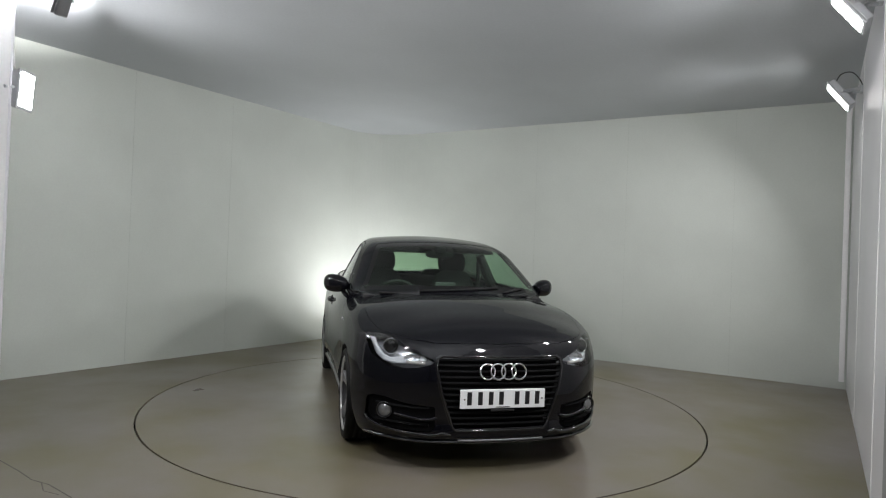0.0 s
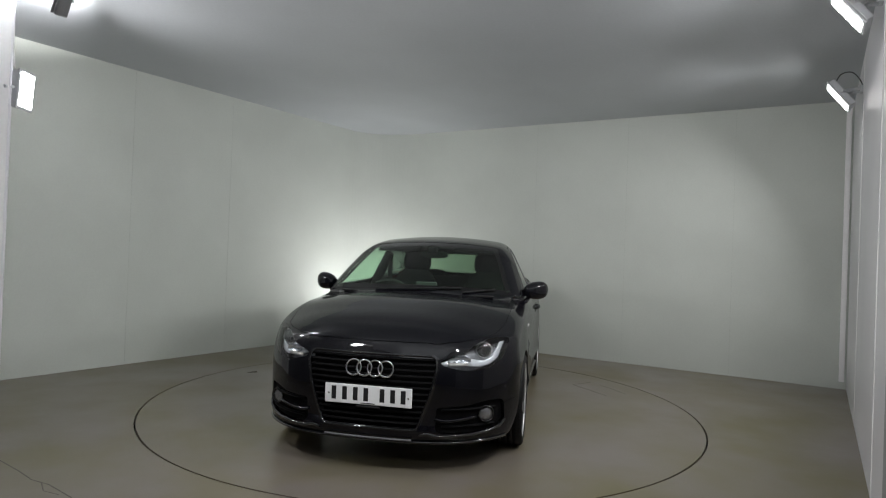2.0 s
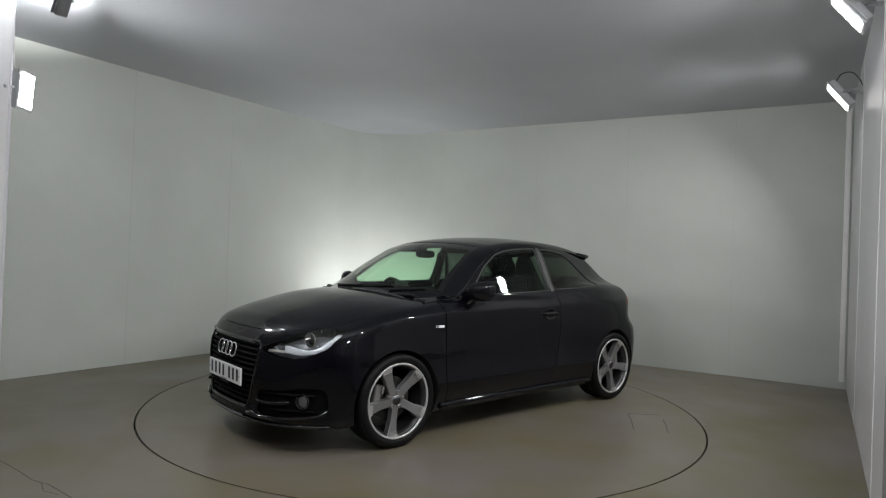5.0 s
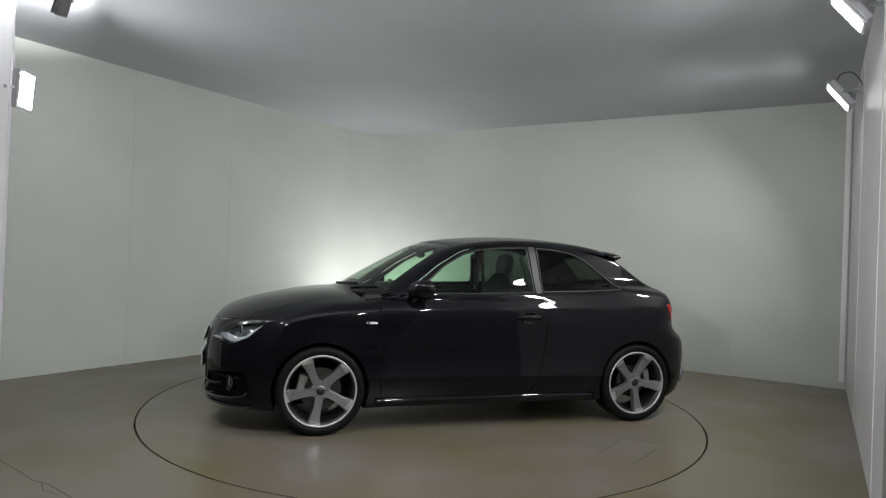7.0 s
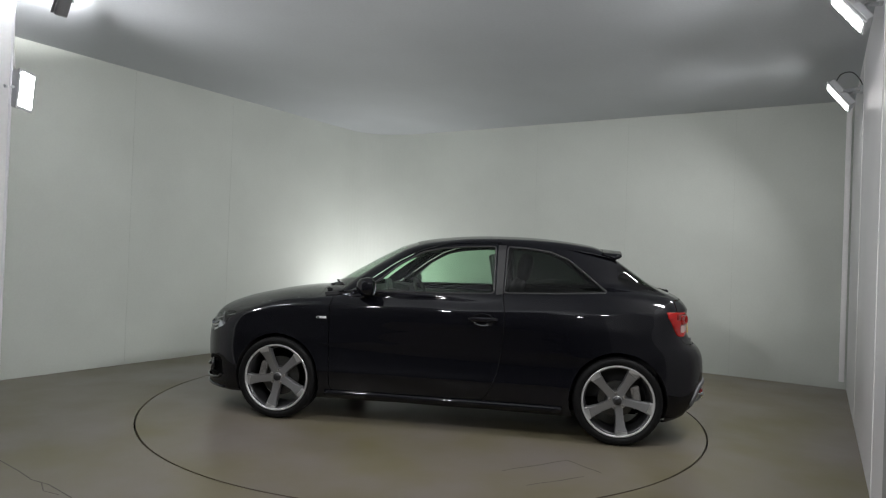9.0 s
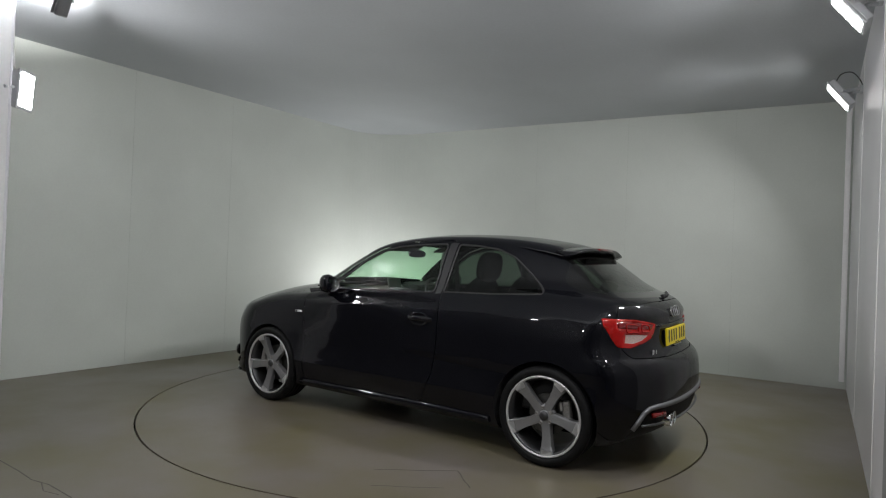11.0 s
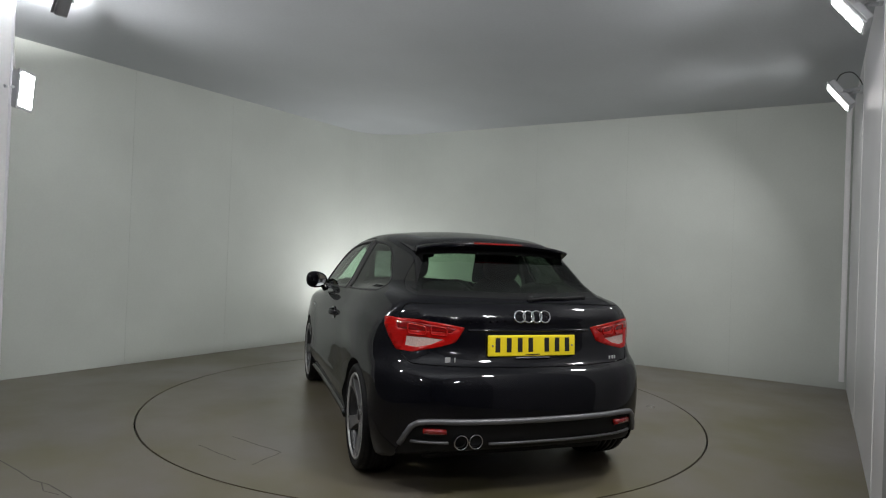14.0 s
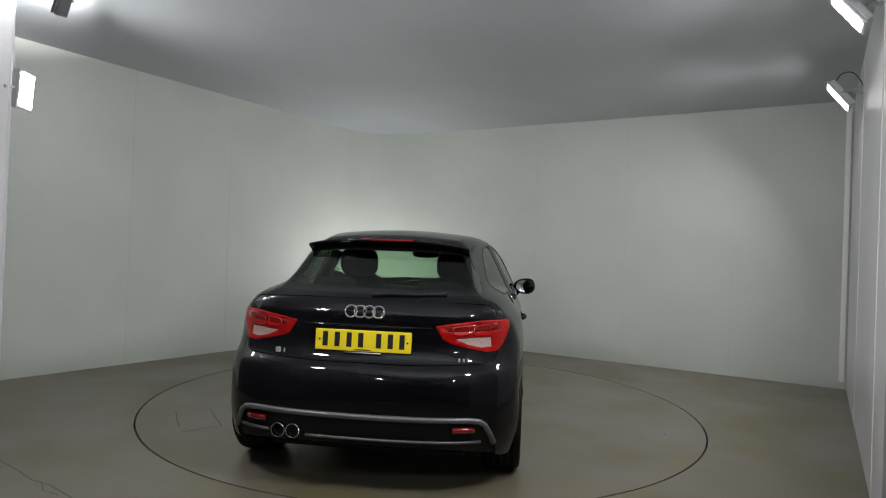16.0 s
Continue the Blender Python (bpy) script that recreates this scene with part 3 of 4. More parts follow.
# headlamps
LAMP = round_line([(0.398, 0.652), (0.52, 0.695), (0.60, 0.750), (0.67, 0.772), (side_at(1.60, 0.768).y, 0.768), (side_at(1.62, 0.745).y, 0.745), (side_at(1.72, 0.655).y, 0.655), (0.67, 0.606), (0.60, 0.592), (0.50, 0.604), (0.412, 0.628)], 0.02)
GUIDE = [(0.430, 0.652), (0.52, 0.654), (0.575, 0.642), (0.62, 0.634), (0.655, 0.648), (0.688, 0.70), (0.698, 0.755), (0.724, 0.757), (0.730, 0.70),
         (0.714, 0.655), (0.674, 0.619), (0.60, 0.604), (0.50, 0.616), (0.43, 0.634)]
for s in (1, -1):
    line = LAMP if s > 0 else flip(LAMP)
    test = lambda c: c.x > 1.45 and c.y * s > 0.3
    faces = cut(skin, line, ENDS, test)
    cover = lift(skin, faces)
    back = cover.copy()
    for v, nv in zip(back.verts, normals_at([v.co[:] for v in back.verts])):
        v.co -= Vector(nv) * 0.062
    headlamp = panel("headlamp", cover, M_LENS, label="clear headlamp with a white light guide")
    strip_src = back.copy()
    panel("lamp_housing", back, M_HOUSING, headlamp)
    guide = GUIDE if s > 0 else flip(GUIDE)
    fs = cut(strip_src, guide, ENDS, lambda c: True)
    strip_bm = lift(strip_src, fs)
    strip_src.free()
    for v, nv in zip(strip_bm.verts, normals_at([v.co[:] for v in strip_bm.verts])):
        v.co += Vector(nv) * 0.018
    panel("light_guide", strip_bm, M_DRL, headlamp, "white L-shaped light guide", rim=0.016)
    turn = front_at(s * 0.622, 0.703, -0.062)
    aim = Matrix.Translation(turn) @ Matrix.Rotation(radians(s * 14), 4, "Z") @ Matrix.Rotation(radians(90), 4, "Y")
    part("projector_ring", lathe([(0.046, 0.0), (0.048, 0.012), (0.043, 0.014), (0.040, 0.004)], aim, 32, close=True), M_CHROME, headlamp, smooth=True)
    part("projector_lens", lathe([(0.042, 0.0), (0.036, 0.012), (0.024, 0.020), (0.010, 0.024), (0.001, 0.0245)], aim, 32), M_FRIT, headlamp, smooth=True)
    part("reflector", lathe([(0.05, 0.006), (0.032, -0.004), (0.001, -0.01)], Matrix.Translation(front_at(s * 0.52, 0.655, -0.020)) @ Matrix.Rotation(radians(90), 4, "Y") @ Matrix.Diagonal((0.5, 1, 1, 1)), 24), M_SILVER, headlamp, smooth=True)
    part("turn_signal", tube([front_at(s * y, 0.630, -0.012) for y in (0.45, 0.50, 0.55)], 0.010, 8), material("amber_lens", (0.40, 0.38, 0.36), 0.2, coat=0.5), headlamp, "amber turn signal", smooth=True)

# grille
GRILLE = [(-0.365, 0.682), (0.365, 0.682), (0.392, 0.665), (0.402, 0.615), (0.378, 0.49), (0.335, 0.36), (0.297, 0.262), (0.275, 0.245),
          (-0.275, 0.245), (-0.297, 0.262), (-0.335, 0.36), (-0.378, 0.49), (-0.402, 0.615), (-0.392, 0.665)]
nose = lambda c: c.x > 1.6
cut(skin, GRILLE, ENDS, nose)
core = set(cut(skin, grown(GRILLE, -0.020), ENDS, nose))
edge = [f for f in cut(skin, GRILLE, ENDS, nose) if f not in core]
grille = panel("grille", lift(skin, list(core), -0.035), M_SLAT, label="black single-frame grille with slats")
panel("grille_surround", lift(skin, edge, 0.0), M_GLOSS, grille)
loop = []
n = len(GRILLE)
for i in range(n):
    a, b = Vector(GRILLE[i]), Vector(GRILLE[(i + 1) % n])
    k = max(1, int((b - a).length / 0.03))
    loop += [a + (b - a) * t / k for t in range(k)]
loop = [p * 0.965 + Vector((0, 0.016)) for p in loop]
part("grille_frame", tube([front_at(p.x, p.y, 0.0) for p in loop], 0.007, 8, True), M_GLOSS, grille, "gloss black grille frame", smooth=True)


def grille_half(z):
    pts = [(0.245, 0.260), (0.262, 0.285), (0.36, 0.318), (0.49, 0.360), (0.615, 0.382), (0.665, 0.37)]
    return float(np.interp(z, [p[0] for p in pts], [p[1] for p in pts]))


for z in (0.285, 0.318, 0.351, 0.384, 0.42, 0.455, 0.490, 0.523, 0.556, 0.589, 0.622, 0.652):
    w = grille_half(z)
    pts = [front_at(w * k / 8, z, -0.014) for k in range(-8, 9)]
    part("slat", tube(pts, 0.0095, 6, flat=0.9), M_SLAT, grille)


def ring_badge(parent, place, r, wire, step, spin):
    """Four chrome rings in a row, hung on a face of the car."""
    for k in range(4):
        y = (k - 1.5) * step
        c = place(y)
        bm = bmesh.new()
        n = 36
        m = Matrix.Translation(c) @ spin
        add_tube(bm, [m @ Vector((0, r * math.cos(2 * math.pi * i / n), r * math.sin(2 * math.pi * i / n))) for i in range(n)], wire, 8, True)
        part("badge_ring", bm, M_CHROME, parent, "chrome badge ring", smooth=True)


lean = Matrix.Rotation(radians(-12), 4, "Y")
ring_badge(grille, lambda y: front_at(y, 0.594, 0.006), 0.0445, 0.0058, 0.0645, lean)


def number_plate(place, tilt, facing, mat, label):
    """A plate with seven plain dark bars."""
    m = Matrix.Translation(place) @ Matrix.Rotation(radians(tilt), 4, "Y")
    plate = part("number_plate", box(0.012, 0.52, 0.111, m, 0.004), mat, car, label)
    part("plate_holder", box(0.010, 0.50, 0.10, m @ Matrix.Translation((-facing * 0.010, 0, -0.008)), 0.004), M_PLASTIC, plate)
    x = facing * 0.0068
    pos = [-0.205, -0.140, -0.075, -0.012, 0.085, 0.148, 0.210]
    for p in pos:
        part("bar", box(0.002, 0.028, 0.076, m @ Matrix.Translation((x, facing * p, 0.004)), 0.0008, 1), M_INK, plate)
    part("bar", box(0.002, 0.085, 0.005, m @ Matrix.Translation((x, 0, -0.047)), 0.0006, 1), M_INK, plate)
    for p in (-0.235, 0.24):
        part("plate_screw", lathe([(0.006, 0.0), (0.005, 0.002), (0.001, 0.002)], m @ Matrix.Translation((x, facing * p, 0.0)) @ Matrix.Rotation(radians(90 * facing), 4, "Y"), 12), M_CHROME, plate)
    return plate


number_plate((2.050, 0.0, 0.440), 1.5, 1, M_PLATE_W, "white front number plate")
part("plate_clip", tube([front_at(y, 0.372, 0.012) for y in (-0.07, 0.0, 0.07)], 0.008, 6), M_PLASTIC, car)
number_plate((-1.808, 0.0, 0.790), 4, -1, M_PLATE_Y, "yellow rear number plate")
part("plate_strip", tube([rear_at(y, 0.727, 0.008) for y in (-0.10, 0.0, 0.10)], 0.006, 6), M_CHROME, car, "chrome strip")

# fog lamp recesses
POCKET = round_line([(0.388, 0.262), (0.392, 0.385), (0.55, 0.395), (0.66, 0.418), (0.735, 0.415), (0.752, 0.390), (0.756, 0.285), (0.70, 0.245), (0.55, 0.238), (0.42, 0.238)], 0.015)
for s in (1, -1):
    line = POCKET if s > 0 else flip(POCKET)
    test = lambda c: c.x > 1.4 and c.y * s > 0.3
    faces = cut(skin, line, ENDS, test)
    intake = panel("air_intake", lift(skin, faces, -0.022), M_SLAT, label="black side air intake")
    for z, a, b in ((0.275, 0.42, 0.70), (0.372, 0.42, 0.70)):
        part("slat", tube([front_at(s * (a + (b - a) * k / 6), z, -0.014) for k in range(7)], 0.009, 6), M_SLAT, intake)
    # the winglet that runs from the fog lamp to the grille
    part("blade", tube([front_at(s * y, z, 0.004) for y, z in ((0.385, 0.322), (0.42, 0.312), (0.46, 0.310), (0.52, 0.316), (0.57, 0.323), (0.605, 0.330))], 0.013, 8, flat=0.8),
         M_PAINT, intake, "glossy black winglet", smooth=True)
    at = front_at(s * 0.655, 0.338, -0.016)
    aim = Matrix.Translation(at) @ Matrix.Rotation(radians(s * 22), 4, "Z") @ Matrix.Rotation(radians(90), 4, "Y")
    part("fog_lamp_ring", lathe([(0.044, -0.01), (0.050, 0.010), (0.046, 0.022), (0.040, 0.008)], aim, 32, close=True), M_GLOSS, intake, smooth=True)
    part("fog_lamp", lathe([(0.041, 0.006), (0.030, 0.014), (0.015, 0.018), (0.001, 0.019)], aim, 32), M_HOUSING, intake, "round clear fog lamp", smooth=True)
    part("intake_lip", tube([front_at(s * y, z, 0.006) for y, z in ((0.30, 0.228), (0.35, 0.238), (0.385, 0.226), (0.42, 0.222), (0.50, 0.226), (0.60, 0.232), (0.68, 0.240), (0.735, 0.256), (0.755, 0.285))], 0.010, 8), M_GLOSS, car, smooth=True)

# front splitter
bm = bmesh.new()
add_tube(bm, [front_at(y, 0.185, 0.008) for y in np.linspace(-0.76, 0.76, 41)], 0.011, 8, flat=0.8)
part("front_splitter", bm, M_GLOSS, car, smooth=True)
part("splitter_strip", tube([front_at(y, 0.200, 0.020) for y in np.linspace(-0.26, 0.26, 21)], 0.006, 6), M_DIFF, car, "satin silver strip", smooth=True)

# bonnet, with its gap
BONNET = round_line([(1.02, 0.0), (1.02, 0.35), (0.97, 0.67), (1.10, 0.735), (1.45, 0.725), (1.66, 0.68), (1.78, 0.605), (1.875, 0.50), (1.935, 0.38), (1.962, 0.20), (1.970, 0.0),
                     (1.962, -0.20), (1.935, -0.38), (1.875, -0.50), (1.78, -0.605), (1.66, -0.68), (1.45, -0.725), (1.10, -0.735), (0.97, -0.67), (1.02, -0.35)])
lid = lambda c: c.z > 0.66
cut(skin, BONNET, ABOVE, lid)
core = set(cut(skin, grown(BONNET, -0.003), ABOVE, lid))
seam = [f for f in cut(skin, BONNET, ABOVE, lid) if f not in core]
panel("bonnet", lift(skin, list(core)), M_PAINT, label="glossy black bonnet")
panel("bonnet_gap", lift(skin, seam, -0.008), M_DARK)

# tail lamps
edge_of = lambda x, z: (side_at(x, z).y, z)
TAILLAMP = round_line([(0.378, 0.882), (0.50, 0.902), (0.62, 0.918), edge_of(-1.545, 0.922), edge_of(-1.565, 0.88), edge_of(-1.600, 0.82), edge_of(-1.640, 0.755), (0.645, 0.748), (0.50, 0.780), (0.425, 0.805)], 0.010)
BAND = [(0.49, 0.818), (0.58, 0.826), (0.668, 0.828), (0.672, 0.780), (0.62, 0.774), (0.55, 0.790)]
GLOW = [(0.42, 0.876), (0.55, 0.893), (0.66, 0.905), (0.715, 0.905), (0.71, 0.868), (0.66, 0.862), (0.55, 0.858), (0.45, 0.852)]
for s in (1, -1):
    side = (lambda l: l) if s > 0 else flip
    test = lambda c: c.x < -1.42 and c.y * s > 0.3
    cut(skin, side(TAILLAMP), ENDS, test)
    cut(skin, side(BAND), ENDS, test)
    cut(skin, side(GLOW), ENDS, test)
    band_bm = lift(skin, cut(skin, side(BAND), ENDS, test), 0.002)
    glow_bm = lift(skin, cut(skin, side(GLOW), ENDS, test), 0.004)
    taillamp = panel("tail_lamp", lift(skin, cut(skin, side(TAILLAMP), ENDS, test), 0.003), M_RED, label="red tail lamp", rim=0.01)
    panel("reversing_lens", band_bm, M_CLEAR, taillamp, "clear reversing lens")
    panel("brake_lens", glow_bm, M_DEEPRED, taillamp, "deep red brake lens", rim=0.003)
    for y0, y1 in ((0.475, 0.555), (0.580, 0.665)):
        cell = round_line([(y0, 0.838), (y1, 0.842), (y1, 0.888 + 0.05 * (y1 - 0.555)), (y0, 0.876 + 0.05 * (y0 - 0.475))], 0.014)
        part("lamp_cell", tube([rear_at(s * y, z, 0.005) for y, z in cell], 0.0045, 6, True), M_RED, taillamp, "bright red lamp cell", smooth=True)

# tailgate gap and bumper
GATE = round_line([(-0.66, 1.0), (-0.705, 0.95), (-0.70, 0.74), (-0.665, 0.690), (-0.3, 0.678), (0.3, 0.678), (0.665, 0.690), (0.70, 0.74), (0.705, 0.95), (0.66, 1.0), (0.3, 1.012), (-0.3, 1.012)])
tail = lambda c: c.x < -1.4 and c.z > 0.6
cut(skin, GATE, ENDS, tail)
core = set(cut(skin, grown(GATE, -0.005), ENDS, tail))
seam = [f for f in cut(skin, GATE, ENDS, tail) if f not in core]
tailgate = panel("tailgate", lift(skin, list(core)), M_PAINT, label="glossy black tailgate")
panel("tailgate_gap", lift(skin, seam, -0.007), M_DARK)
ring_badge(tailgate, lambda y: rear_at(y, 0.944, 0.006), 0.0315, 0.0046, 0.0500, Matrix.Rotation(radians(14), 4, "Y"))
for y, w, h in ((0.474, 0.030, 0.050), (0.437, 0.007, 0.044)):
    part("model_badge", box(0.004, w, h * 0.55, Matrix.Translation(rear_at(y, 0.716, 0.008)), 0.0015, 1), M_LIP, tailgate, "chrome badge bar")
for y in (-0.512, -0.535, -0.555):
    part("model_badge", box(0.004, 0.011, 0.019, Matrix.Translation(rear_at(y, 0.711, 0.006)), 0.0015, 1), M_LIP, tailgate, "chrome badge bar")
part("tailgate_lip", tube([rear_at(y, 0.868, 0.004) for y in np.linspace(-0.36, 0.36, 15)], 0.007, 8), M_PAINT, tailgate, smooth=True)

# rear diffuser with its silver frame
INSERT = round_line([(-0.72, 0.25), (-0.64, 0.395), (-0.55, 0.412), (0.55, 0.412), (0.64, 0.395), (0.72, 0.25), (0.70, 0.12), (-0.70, 0.12)])
faces = cut(skin, INSERT, ENDS, lambda c: c.x < -1.4)
diffuser = panel("diffuser", lift(skin, faces, -0.012), M_PLASTIC, label="matt black rear diffuser")
line = [(-0.705, 0.285), (-0.685, 0.335), (-0.660, 0.385), (-0.630, 0.408), (-0.58, 0.416)] + [(y, 0.418) for y in np.linspace(-0.5, 0.5, 15)] + \
       [(0.58, 0.416), (0.630, 0.408), (0.660, 0.385), (0.685, 0.335), (0.705, 0.285)]
bm = bmesh.new()
add_tube(bm, [rear_at(y, z, 0.003) for y, z in line], 0.0155, 8, flat=1.0)
part("diffuser_frame", bm, M_DIFF, diffuser, "satin silver diffuser frame", smooth=True)
part("diffuser_strip", tube([rear_at(y, 0.300, 0.006) for y in np.linspace(-0.64, 0.27, 19)], 0.0075, 6), M_DIFF, diffuser, "satin silver strip", smooth=True)
part("diffuser_strip", tube([rear_at(y, 0.308, 0.006) for y in np.linspace(0.48, 0.66, 5)], 0.0075, 6), M_DIFF, diffuser, "satin silver strip", smooth=True)
for s in (1, -1):
    pts = [rear_at(s * y, 0.366, 0.004) for y in (0.495, 0.53, 0.57, 0.605)]
    part("reflector", tube(pts, 0.016, 8), M_DEEPRED, diffuser, "red rear reflector", smooth=True)
for y in (0.420, 0.340):
    m = Matrix.Translation((-1.888, y, 0.314)) @ Matrix.Rotation(radians(90), 4, "Y")
    part("exhaust_pipe", lathe([(0.033, 0.16), (0.037, 0.16), (0.038, 0.0), (0.0355, -0.005), (0.033, 0.0)], m, 32, close=True), M_CHROME, car, "chrome exhaust tailpipe", smooth=True)
    part("exhaust_bore", lathe([(0.033, 0.02), (0.032, 0.05), (0.001, 0.05)], m, 24), M_DARK, car)

# side skirts and creases
for s in (1, -1):
    bm = bmesh.new()
    add_tube(bm, [side_at(x, 0.215, s, 0.004) for x in np.linspace(-0.86, 0.86, 25)], 0.020, 8, flat=1.3)
    part("side_skirt", bm, M_PAINT, car, smooth=True)
    part("wing_badge", box(0.075, 0.003, 0.016, Matrix.Translation(side_at(0.90, 0.769, s, 0.002)), 0.001, 1), M_PLATE_W, car, "small silver wing badge")
    part("wing_badge_bar", box(0.018, 0.004, 0.013, Matrix.Translation(side_at(0.925, 0.769, s, 0.003)), 0.001, 1), M_INK, car)

# roof spoiler
bm = bmesh.new()
n = 21
rows = []
for dx, dz in ((0.10, 0.012), (0.0, 0.004), (-0.032, 0.003), (-0.040, -0.007), (-0.030, -0.016), (0.03, -0.045)):
    row = []
    for i in range(n):
        y = -0.505 + 1.01 * i / (n - 1)
        bow = 0.16 * y * y
        row.append(bm.verts.new((-1.275 + dx + bow, y * (1.0 if dx < 0.05 else 0.97), 1.345 - 0.10 * y * y + dz - 0.5 * abs(y) ** 5)))
    rows.append(row)
for a, b in zip(rows, rows[1:] + rows[:1]):
    for i in range(n - 1):
        bm.faces.new((a[i], a[i + 1], b[i + 1], b[i]))
bm.faces.new([r[0] for r in rows]), bm.faces.new([r[-1] for r in rows])
bmesh.ops.recalc_face_normals(bm, faces=bm.faces)
spoiler = part("roof_spoiler", bm, M_PAINT, car, "gloss black roof spoiler", smooth=True)
part("brake_light", tube([(-1.309 + 0.16 * y * y, y, 1.339) for y in (-0.16, -0.08, 0.0, 0.08, 0.16)], 0.007, 6), M_DEEPRED, spoiler, "red high-level brake light", smooth=True)

# rear wiper and front wipers
part("rear_wiper", tube([rear_at(y, z, 0.022) for y, z in ((-0.03, 1.030), (-0.12, 1.038), (-0.25, 1.038), (-0.42, 1.045))], 0.009, 6, flat=1.2), M_PLASTIC, car, smooth=True)
part("rear_wiper_hub", lathe([(0.018, 0.0), (0.016, 0.014), (0.010, 0.020), (0.001, 0.021)], Matrix.Translation(rear_at(-0.03, 1.028, 0.0)) @ Matrix.Rotation(radians(-60), 4, "Y"), 20), M_PLASTIC, car, smooth=True)
for a, b in (((0.30, 0.985), (-0.34, 1.018)), ((-0.36, 0.985), (-0.58, 1.010))):
    pts = []
    for k in range(7):
        y, z = a[0] + (b[0] - a[0]) * k / 6, a[1] + (b[1] - a[1]) * k / 6
        pts.append(screen_at(-y, z, 0.005))
    part("wiper", tube(pts, 0.006, 6, flat=1.2), M_PLASTIC, car, smooth=True)
bm = bmesh.new()
add_tube(bm, [Vector((1.035 - 0.30 * y * y, y, 0.965)) for y in np.linspace(-0.58, 0.58, 21)], 0.022, 8, flat=0.4)
part("cowl", bm, M_PLASTIC, car)

# door mirrors
for s in (1, -1):
    bm = bmesh.new()
    bmesh.ops.create_uvsphere(bm, u_segments=28, v_segments=16, radius=1.0)
    for v in bm.verts:
        x, y, z = v.co
        # a rounded block, flat towards the rear, tapering inward
        px = 0.088 * (abs(x) ** 0.85) * (1 if x > 0 else -0.42)
        py = 0.095 * math.copysign(abs(y) ** 0.84, y)
        pz = 0.070 * math.copysign(abs(z) ** 0.86, z) * (1.0 - 0.14 * (-y))
        v.co = (0.545 + px - 0.045 * (py / 0.105), s * (0.874 + py), 1.008 + pz + 0.006 * py / 0.1)
    mirror = part("door_mirror", bm, M_PAINT, car, "gloss black door mirror", smooth=True)
    part("mirror_glass", lathe([(0.001, 0.0), (0.046, 0.0), (0.049, 0.003), (0.049, 0.006)], Matrix.Translation((0.513, s * 0.874, 1.008)) @ Matrix.Rotation(radians(-90), 4, "Y") @ Matrix.Diagonal((1.15, 1.5, 1, 1)), 28), M_CHROME, mirror, "silver mirror glass", smooth=True)
    part("mirror_foot", tube([(0.61, s * 0.79, 0.910), (0.595, s * 0.802, 0.925), (0.575, s * 0.820, 0.950), (0.56, s * 0.84, 0.970)], 0.022, 10, flat=0.7), M_GLOSS, mirror, smooth=True)


part("body", skin, M_PAINT, car, "glossy black painted bodyshell", smooth=True)
for ob in car.children:
    if ob.name == "body":
        me = ob.data
        co = np.empty(len(me.vertices) * 3)
        me.vertices.foreach_get("co", co)
        me.normals_split_custom_set_from_vertices([tuple(n) for n in normals_at(co.reshape(-1, 3))])

